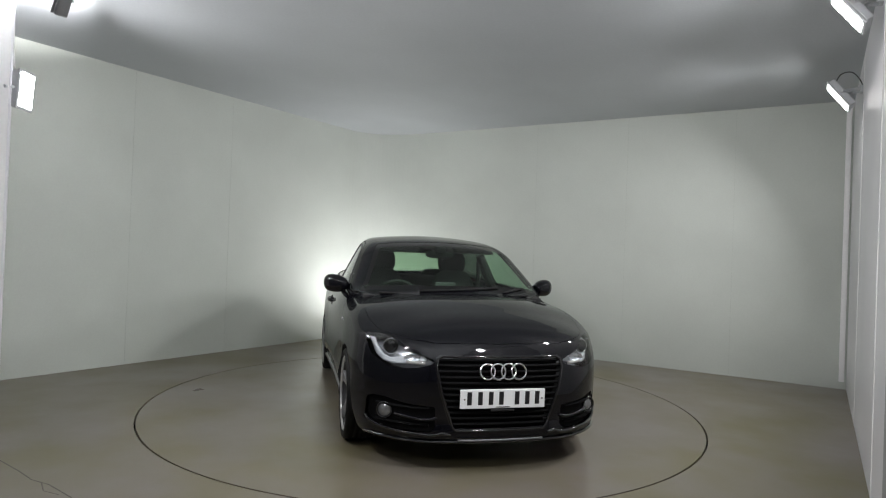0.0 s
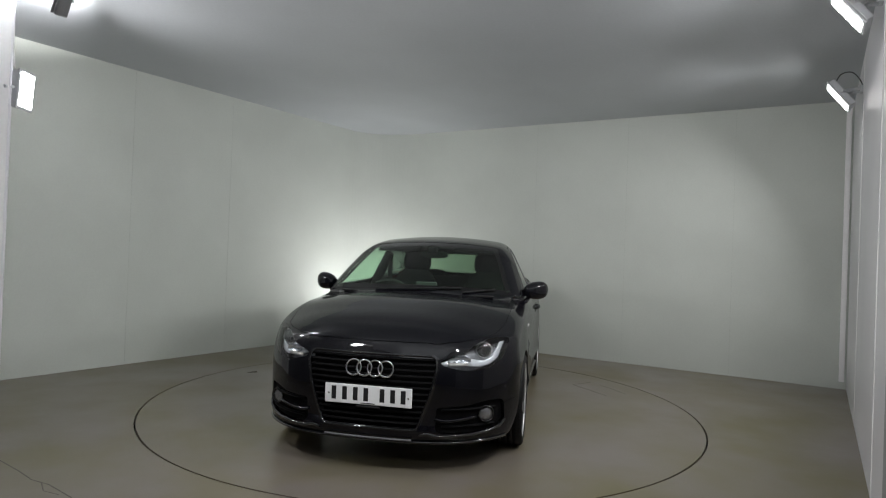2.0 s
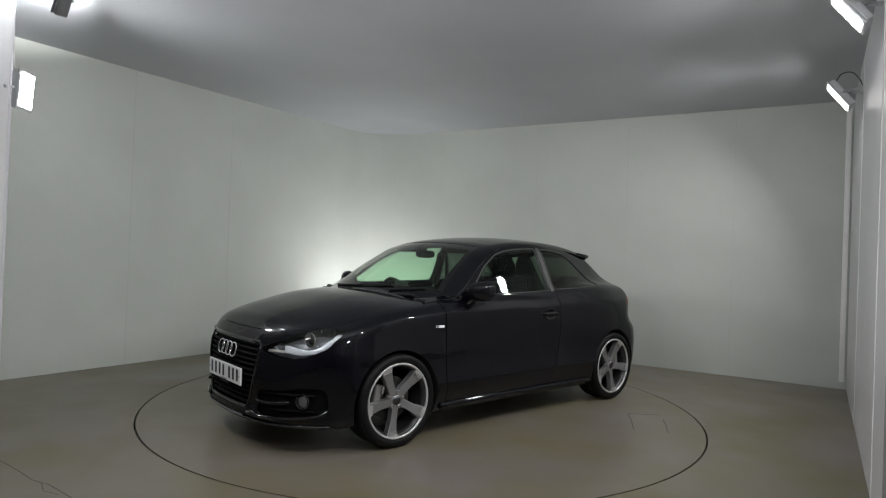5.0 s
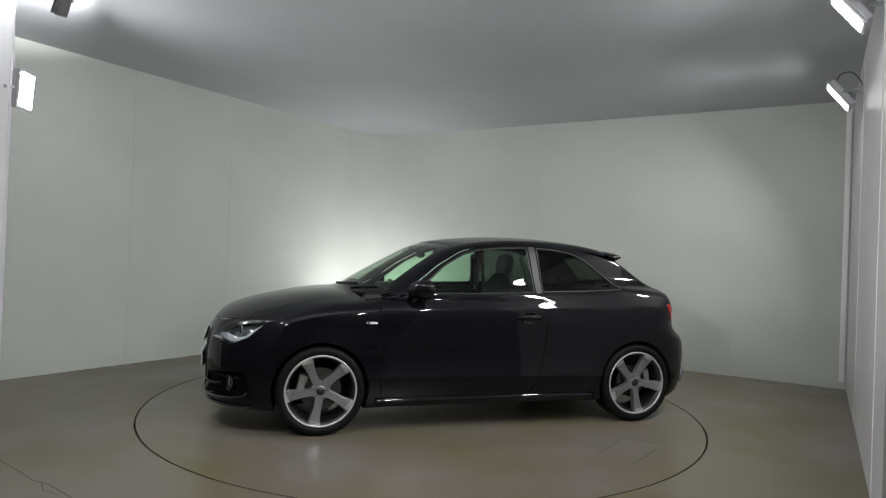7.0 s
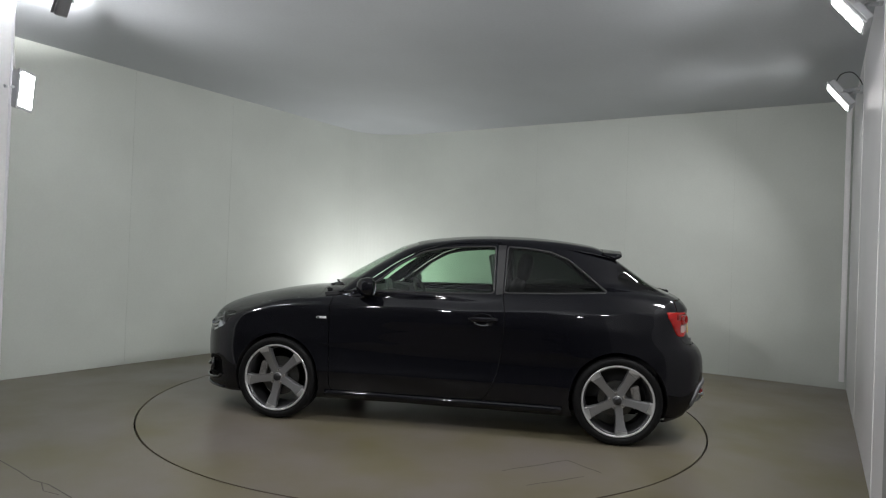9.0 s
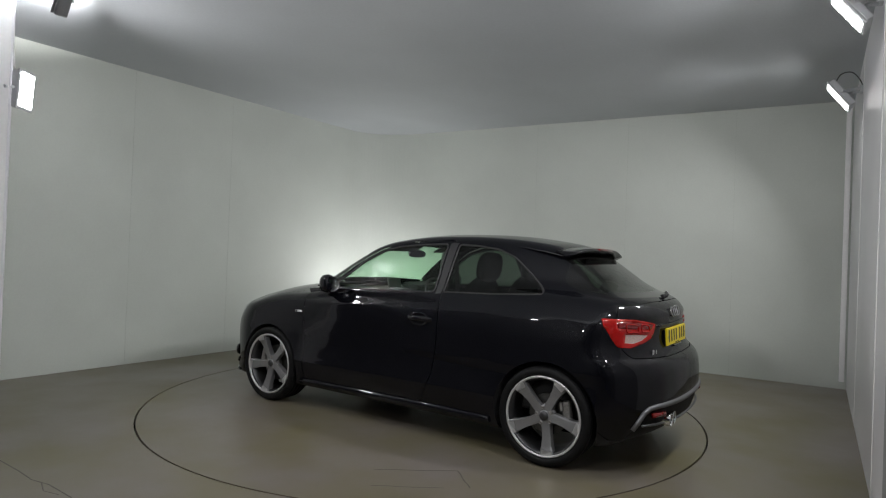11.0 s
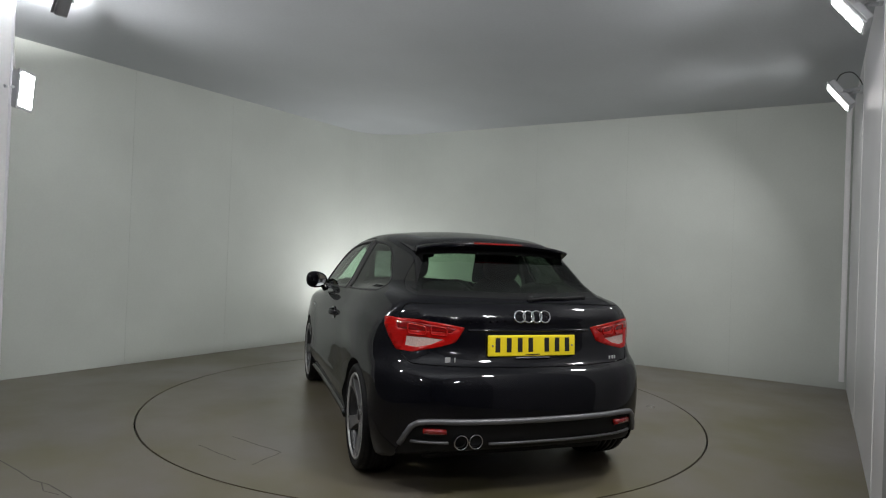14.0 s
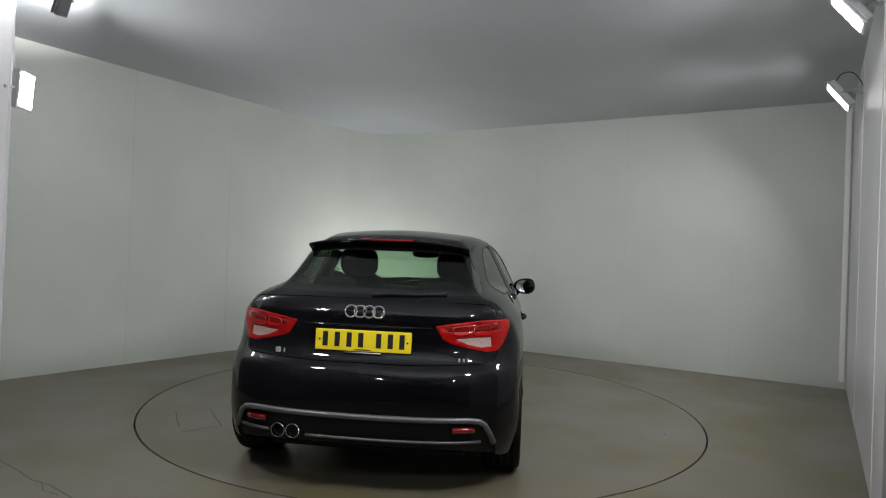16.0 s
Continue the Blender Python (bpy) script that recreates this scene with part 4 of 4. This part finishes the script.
# ---- wheels ----
def make_wheel(x, s, turn):
    """One alloy wheel with its tyre; local z points out of the car."""
    m = Matrix(((-s, 0, 0, x), (0, 0, s, s * 0.738), (0, 1, 0, 0.303), (0, 0, 0, 1)))
    spin = m @ Matrix.Rotation(radians(turn), 4, "Z")
    wheel = part("wheel", lathe([(0.240, 0.100), (0.231, 0.094), (0.224, 0.055), (0.217, -0.02), (0.214, -0.095), (0.205, -0.095), (0.209, -0.02), (0.216, 0.055), (0.222, 0.090)], m, 64, close=True),
                 M_ALLOYDARK, car, "grey five-spoke alloy wheel with a low-profile tyre", smooth=True)
    tread = [(0.243, 0.096), (0.252, 0.108), (0.268, 0.114), (0.285, 0.112), (0.296, 0.103), (0.3025, 0.086)]
    for w in (0.055, 0.02, -0.02, -0.055):
        tread += [(0.304, w + 0.006), (0.297, w + 0.004), (0.297, w - 0.004), (0.304, w - 0.006)]
    tread += [(0.3025, -0.086), (0.296, -0.103), (0.27, -0.112), (0.243, -0.096)]
    part("tyre", lathe(tread, m, 72, close=True), M_TYRE, wheel, "black low-profile tyre", smooth=True)
    # shoulder blocks of the tread
    bm = bmesh.new()
    for i in range(60):
        add_box(bm, 0.006, 0.016, 0.030, m @ Matrix.Rotation(2 * math.pi * i / 60, 4, "Z") @ Matrix.Translation((0.2968, 0, 0.084)) @ Matrix.Rotation(0.35, 4, "X"))
    part("tread", bm, M_TYRE, wheel)
    part("rim_lip", lathe([(0.2465, 0.097), (0.2465, 0.106), (0.243, 0.110), (0.236, 0.109), (0.231, 0.102), (0.233, 0.096)], m, 72, close=True), M_LIP, wheel, "bright machined rim edge", smooth=True)
    for k in range(5):
        t = spin @ Matrix.Rotation(2 * math.pi * k / 5, 4, "Z")
        top = [(0.030, -0.026, 0.074), (0.075, -0.023, 0.076), (0.13, -0.028, 0.082), (0.185, -0.040, 0.092), (0.222, -0.052, 0.100), (0.2335, -0.055, 0.101),
               (0.236, -0.020, 0.102), (0.2355, 0.026, 0.098), (0.222, 0.024, 0.095), (0.185, 0.018, 0.086), (0.13, 0.018, 0.077), (0.075, 0.022, 0.073), (0.030, 0.026, 0.072)]
        bm = bmesh.new()
        a = [bm.verts.new(t @ Vector((p[0], p[1] * 1.16, p[2]))) for p in top]
        ins = [bm.verts.new(t @ Vector((p[0], p[1] * 0.95 - 0.005, p[2] + 0.003))) for p in top]
        b = [bm.verts.new(t @ Vector((p[0], p[1] * 1.2, p[2] - 0.040))) for p in top]
        n = len(top)
        for i in range(n):
            j = (i + 1) % n
            bm.faces.new((a[i], a[j], ins[j], ins[i]))
            bm.faces.new((b[i], b[j], a[j], a[i]))
        for i in range(n // 2):
            j = n - 1 - i
            if j - 1 > i + 1:
                bm.faces.new((ins[i], ins[i + 1], ins[j - 1], ins[j]))
            elif j - 1 == i + 1:
                bm.faces.new((ins[i], ins[i + 1], ins[j]))
        bmesh.ops.recalc_face_normals(bm, faces=bm.faces)
        part("spoke", bm, M_ALLOY, wheel, "machined titanium-grey blade spoke")
        tip = [(0.196, -0.040, 0.1025), (0.2335, -0.0535, 0.1085), (0.2365, -0.018, 0.1085), (0.236, 0.024, 0.1055), (0.214, 0.0225, 0.1015)]
        bm = bmesh.new()
        bm.faces.new([bm.verts.new(t @ Vector(p)) for p in tip])
        bmesh.ops.solidify(bm, geom=bm.faces[:], thickness=0.005)
        part("spoke_tip", bm, M_LIP, wheel, "bright machined spoke tip")
        hole = t @ Matrix.Rotation(math.pi / 5, 4, "Z") @ Matrix.Translation((0.050, 0, 0.068))
        part("wheel_bolt", lathe([(0.0125, 0.0), (0.0125, 0.012), (0.009, 0.014), (0.006, 0.010), (0.001, 0.010)], hole, 12), M_CALIPER, wheel)
    part("hub", lathe([(0.068, 0.030), (0.066, 0.066), (0.058, 0.072), (0.034, 0.075), (0.032, 0.080), (0.024, 0.083), (0.001, 0.084)], m, 40), M_ALLOY, wheel, smooth=True)
    part("hub_cap", lathe([(0.029, 0.081), (0.027, 0.086), (0.001, 0.087)], m, 28), M_ALLOYDARK, wheel, smooth=True)
    r = 0.145 if x > 0 else 0.125
    part("brake_disc", lathe([(r, 0.000), (r, 0.018), (r - 0.055, 0.019), (0.075, 0.020), (0.070, 0.045), (0.001, 0.045)], m, 48), M_DISC, wheel, "steel brake disc", smooth=False)
    ca = m @ Matrix.Rotation(radians(168 if x > 0 else 10), 4, "Z") @ Matrix.Translation((0.135, 0, 0.028))
    bm = box(0.055, 0.16, 0.045, ca, 0.014, 3)
    add_box(bm, 0.020, 0.05, 0.02, ca @ Matrix.Translation((-0.024, 0.05, 0.024)), 0.006)
    add_box(bm, 0.020, 0.05, 0.02, ca @ Matrix.Translation((-0.024, -0.05, 0.024)), 0.006)
    part("brake_caliper", bm, M_CALIPER, wheel, "grey brake caliper")


make_wheel(1.2345, 1, -96)
make_wheel(-1.2345, 1, -78)
make_wheel(1.2345, -1, 20)
make_wheel(-1.2345, -1, 55)

# ---- cabin ----
part("floor_pan", box(2.6, 1.15, 0.06, pose(-0.25, 0, 0.24), 0.02), M_PLASTIC, car)
part("underbody", box(3.3, 1.10, 0.05, pose(0.0, 0, 0.185), 0.02), M_PLASTIC, car)
for x in (1.2345, -1.2345):
    part("axle", tube([(x, -0.66, 0.30), (x, -0.3, 0.27), (x, 0.3, 0.27), (x, 0.66, 0.30)], 0.035, 10), M_PLASTIC, car)
bm = bmesh.new()
dash = [(0.86, 0.62), (0.52, 0.62), (0.46, 0.78), (0.50, 0.90), (0.58, 0.945), (0.80, 0.960), (0.93, 0.945)]
add_prism(bm, dash, -0.70, 0.70, lambda u, v, w: Vector((u, w, v)))
dashboard = part("dashboard", bm, M_DASH, car)
part("instrument_hood", box(0.20, 0.34, 0.07, pose(0.56, -0.36, 0.955, 0, -8), 0.03, 3), M_DASH, dashboard)
part("centre_screen", box(0.02, 0.17, 0.09, pose(0.60, 0.0, 0.995, 0, 12), 0.008), M_SCREEN, dashboard, "grey fold-out dashboard screen")
for s in (1, -1):
    part("door_card", box(1.20, 0.05, 0.62, pose(0.18, s * 0.735, 0.62), 0.02), M_DASH, car)
    part("rear_side_trim", box(1.05, 0.06, 0.70, pose(-1.0, s * 0.66, 0.64), 0.02), M_DASH, car)
ring = Matrix.Translation((0.36, -0.36, 0.865)) @ Matrix.Rotation(radians(-66), 4, "Y")
bm = bmesh.new()
add_tube(bm, [ring @ Vector((0.183 * math.cos(2 * math.pi * i / 40), 0.183 * math.sin(2 * math.pi * i / 40), 0)) for i in range(40)], 0.016, 10, True)
steering = part("steering_wheel", bm, M_DASH, car, smooth=True)
part("steering_hub", lathe([(0.07, -0.03), (0.075, 0.0), (0.05, 0.02), (0.001, 0.024)], ring, 24), M_DASH, steering, smooth=True)
for a in (0, 90, -90):
    q = ring @ Matrix.Rotation(radians(a + 180), 4, "Z")
    part("steering_spoke", tube([q @ Vector((0.06, 0, 0.0)), q @ Vector((0.12, 0, 0.0)), q @ Vector((0.175, 0, 0.0))], 0.014, 8), M_SCREEN, steering)
part("steering_column", tube([(0.36, -0.36, 0.865), (0.58, -0.36, 0.77)], 0.04, 12), M_DASH, steering)


def shaped(sx, sy, sz, m, power=3.2):
    """A cushion: a sphere pressed towards a block."""
    bm = bmesh.new()
    bmesh.ops.create_uvsphere(bm, u_segments=28, v_segments=18, radius=1.0)
    for v in bm.verts:
        c = v.co
        k = (abs(c.x) ** power + abs(c.y) ** power + abs(c.z) ** power) ** (-1 / power)
        v.co = m @ Vector((c.x * k * sx / 2, c.y * k * sy / 2, c.z * k * sz / 2))
    return bm


for y in (0.36, -0.36):
    seat = part("front_seat", shaped(0.54, 0.50, 0.20, pose(-0.10, y, 0.50, 0, -6), 4), M_CLOTH, car, "black cloth front seat", smooth=True)
    part("seat_back", shaped(0.15, 0.46, 0.66, pose(-0.44, y, 0.80, 0, -18), 2.8), M_CLOTH, seat, smooth=True)
    part("head_restraint", shaped(0.11, 0.28, 0.22, pose(-0.565, y, 1.185, 0, -10), 3.0), M_CLOTH, seat, smooth=True)
    for k in (0.06, -0.06):
        part("restraint_post", tube([(-0.55, y + k, 1.02), (-0.565, y + k, 1.15)], 0.007, 6), M_PLASTIC, seat)
bench = part("rear_seat", shaped(0.46, 1.16, 0.18, pose(-0.90, 0, 0.52, 0, -6), 5), M_CLOTH, car, "black cloth rear bench", smooth=True)
part("seat_back", shaped(0.16, 1.14, 0.56, pose(-1.17, 0, 0.76, 0, -16), 5), M_CLOTH, bench, smooth=True)
for y in (0.33, -0.33):
    part("head_restraint", shaped(0.09, 0.26, 0.10, pose(-1.235, y, 1.05, 0, -10), 3.0), M_CLOTH, bench, smooth=True)
part("parcel_shelf", box(0.44, 1.10, 0.02, pose(-1.43, 0, 0.955), 0.008), M_CLOTH, car)
part("cabin_mirror", shaped(0.035, 0.24, 0.065, pose(0.36, 0.0, 1.262, 0, 10), 3.0), M_PLASTIC, car, smooth=True)
part("mirror_stalk", box(0.05, 0.09, 0.06, pose(0.40, 0.0, 1.305, 0, 30), 0.015), M_PLASTIC, car)
bm = bmesh.new()
n = 9
grid = [[bm.verts.new((x, y, float(ROOF(x)) - 0.14 * y * y - 0.035)) for y in np.linspace(-0.52, 0.52, n)] for x in np.linspace(0.22, -1.2, 12)]
for a, b in zip(grid, grid[1:]):
    for i in range(n - 1):
        bm.faces.new((a[i], a[i + 1], b[i + 1], b[i]))
part("headliner", bm, M_CLOTH, car, smooth=True)
for s in (1, -1):
    part("sun_visor", box(0.16, 0.36, 0.016, pose(0.22, s * 0.33, 1.315, 0, 24), 0.006), M_DASH, car)
    pts = [side_at(-0.395 + 0.02 * k, 0.98 + 0.095 * k, s, -0.05) for k in range(4)]
    part("centre_pillar", tube(pts, 0.04, 8), M_DASH, car)
    part("seat_belt", tube([(-0.42, s * 0.60, 1.25), (-0.45, s * 0.61, 1.0), (-0.46, s * 0.62, 0.75)], 0.02, 6, flat=0.3), M_DASH, car)

# ---- floodlights ----
def smooth_path(points, steps=6):
    """A rounded path through those points."""
    p = [Vector(q) for q in points]
    p = [p[0] * 2 - p[1]] + p + [p[-1] * 2 - p[-2]]
    out = []
    for a, b, c, e in zip(p, p[1:], p[2:], p[3:]):
        for k in range(steps):
            t = k / steps
            out.append(0.5 * (2 * b + (c - a) * t + (2 * a - 5 * b + 4 * c - e) * t * t + (3 * b - a - 3 * c + e) * t ** 3))
    return out + [p[-2]]


M_LAMPGREY = material("grey_lamp_casting", (0.20, 0.20, 0.205), 0.5, grain=0.1, scale=120)


def floodlight(at, target, wall_at, watts, label, cable=None, group="floodlights on the side walls", size=(0.36, 0.27), spread=150, roll=0, paint=None):
    """A flat lamp on a stirrup held to a wall; its beam leaves through the lens."""
    m = look(at, target, roll)
    w, h = size
    fl = thing("floodlight", label, "floodlight", group)
    housing = part("housing", box(w, h, 0.05, m @ Matrix.Translation((0, 0, 0.035)), 0.012), paint or M_LAMP, fl)
    part("lamp_frame", box(w + 0.02, h + 0.02, 0.018, m @ Matrix.Translation((0, 0, 0.006)), 0.006), paint or M_LAMP, fl)
    part("lens", box(w - 0.025, h - 0.025, 0.006, m @ Matrix.Translation((0, 0, -0.005)), 0.002), M_GLOW, fl, "glowing white lens")
    if wall_at:
        base = Vector(wall_at)
        for s in (1, -1):
            a = m @ Vector((s * (w / 2 + 0.016), 0, 0.03))
            part("stirrup", tube([a, a + (base - a) * 0.55 + Vector((0, 0, 0.01)), base + (a - base).normalized() * 0.02 + (m.to_3x3() @ Vector((s * 0.05, 0, 0)))], 0.013, 6), M_LAMP, fl)
        part("wall_plate", box(0.07, 0.03, 0.06, Matrix.Translation(base) @ Matrix.Rotation(math.atan2(6.48, 4.22) if base.x > 0 else math.atan2(5.59, -3.14), 4, "Z"), 0.006), M_LAMP, fl)
    if cable:
        part("cable", tube(smooth_path(cable[1]), 0.0045, 6), cable[0], fl, smooth=True)
    lamp(m @ Vector((0, 0, -0.03)), target, watts, w - 0.04, h - 0.04, spread)
    return fl


inward_r = Vector((-0.838, 0.546, 0))
inward_l = Vector((0.872, 0.490, 0))


def wall_lamp(at, inward, off, watts, label, cable=None, down=0.75, size=(0.20, 0.27), spread=126):
    """A floodlight tilted down from a side wall."""
    at = Vector(at)
    return floodlight(at, at + inward + Vector((0, 0, -down)), at - inward * off + Vector((0, 0, 0.05)), watts, label, cable, size=size, spread=spread)


TILTED = "white floodlight tilted down on a wall stirrup"
wall_lamp((3.46, -0.12, 2.75), inward_r, 0.17, 13, TILTED,
          (M_CABLE_B, [(3.46, -0.06, 2.86), (3.49, -0.10, 2.95), (3.54, -0.16, 2.96), (3.58, -0.20, 2.90), (3.61, -0.22, 2.82)]))
wall_lamp((2.43, -1.71, 2.80), inward_r, 0.17, 13, TILTED,
          (M_CABLE_W, [(2.52, -1.70, 2.84), (2.56, -1.74, 2.90), (2.57, -1.78, 3.0), (2.58, -1.80, 3.06)]))
wall_lamp((1.40, -3.30, 2.80), inward_r, 0.17, 13, TILTED)
# added fill lamp out of view, aimed up to brighten the ceiling
wall_lamp((0.80, -4.25, 1.95), inward_r, 0.15, 20, "unseen floodlight added near the camera to brighten the ceiling", down=-0.6, size=(0.18, 0.14), spread=165)
floodlight((-2.985, -0.80, 2.34), (0.0, -0.70, 2.15), (-3.075, -0.86, 2.34), 12, "white floodlight turned into the room beside a white cable",
           (M_CABLE_W, [(-3.06, -0.82, 2.50), (-3.07, -0.82, 2.60), (-3.12, -0.82, 2.72), (-3.18, -0.84, 2.62), (-3.24, -0.90, 2.45)]), size=(0.165, 0.268))
floodlight((-2.53, -1.15, 2.90), (-2.93, -0.79, 3.40), (-2.95, -1.28, 2.86), 34, "grey floodlight aimed up at the ceiling", size=(0.08, 0.24), spread=89, paint=M_LAMPGREY)
wall_lamp((-1.75, -3.05, 2.75), inward_l, 0.18, 13, TILTED, spread=168)
# its unseen counterpart on the left, likewise added as ceiling fill
wall_lamp((-1.00, -4.35, 1.95), inward_l, 0.15, 22, "unseen floodlight added near the camera to brighten the ceiling", down=-0.6, size=(0.18, 0.14), spread=165)
corner_lamp = floodlight((-0.72, 3.10, 0.20), (-0.92, 3.45, 1.5), None, 10, "floodlight standing on the floor washing the corner", group="")
part("stand", box(0.30, 0.20, 0.06, pose(-0.72, 3.08, 0.03), 0.01), M_LAMP, corner_lamp)

# ---- joints and trims of the walls ----
M_JOINT = material("wall_joint", (0.520, 0.550, 0.508), 0.6, grain=0.1, scale=60)


def joint(x, y, along, name="wall_joint", w=0.004, z0=0.02, z1=HEIGHT - 0.02, mat=None, depth=0.004):
    """A thin upright strip on a wall; along is the wall's direction in degrees."""
    ob = solid(name, box(w, depth, z1 - z0, pose(x, y, (z0 + z1) / 2, 0, 0, along)), mat or M_JOINT)
    return tagged(ob, "thin upright joint between wall boards", "wall joint", kind="structure")


deg_r = math.degrees(math.atan2(d_right.y, d_right.x))
deg_l = math.degrees(math.atan2(d_left.y, d_left.x))
for dist in (2.68, 3.88, 5.10):
    p = CORNER + d_right * dist
    joint(p.x, p.y, deg_r)
for dist in (2.65, 3.85):
    p = CORNER - d_left * dist
    joint(p.x, p.y, deg_l)
side_r = (NEAR_R - RIGHT_END).normalized()
deg_s = math.degrees(math.atan2(side_r.y, side_r.x))
for dist, w in ((1.72, 0.008), (3.62, 0.014)):
    p = RIGHT_END + side_r * dist
    joint(p.x, p.y, deg_s, w=w, mat=M_TRIM, depth=0.008)
p = RIGHT_END - d_right * 0.045
tagged(solid("trim", box(0.05, 0.05, HEIGHT - 0.12, pose(p.x, p.y, 0.08 + (HEIGHT - 0.12) / 2, 0, 0, deg_r), 0.004), M_TRIM), "white upright corner trim", "trim", kind="structure")
tagged(solid("trim", box(0.20, 0.06, HEIGHT - 0.006, pose(-3.137, -0.925, HEIGHT / 2, 0, 0, 29.3), 0.004), M_TRIM), "white upright post on the side wall", "trim", kind="structure")
tagged(solid("trim", box(0.014, 0.07, HEIGHT - 0.01, pose(-3.045, -0.873, HEIGHT / 2, 0, 0, 29.3), 0.003), M_SIDE), "pale edging strip on the upright post", "trim", kind="structure")
p = LEFT_END + (NEAR_L - LEFT_END).normalized() * 0.03
tagged(solid("trim", box(0.04, 0.04, HEIGHT - 0.02, pose(p.x + 0.02, p.y, HEIGHT / 2, 0, 0, -60), 0.004), M_TRIM), "white upright corner trim", "trim", kind="structure")


# ---- moving ----
def heading(t):
    """The turntable's angle in degrees at t seconds: a nearly even turn."""
    return -77.033 - 12.6231 * t + 0.02211 * t * t - 0.001128 * t ** 3


def motions():
    car_rows, table_rows = [], []
    for i in range(33):
        t = i * 0.5
        m = pose(0, 0, 0, 0, 0, heading(t))
        table_rows.append((t, m))
        car_rows.append((t, m @ Matrix.Translation((-0.2565, 0.0531, 0.002))))
    walk(turntable, table_rows)
    walk(car, car_rows)


motions()
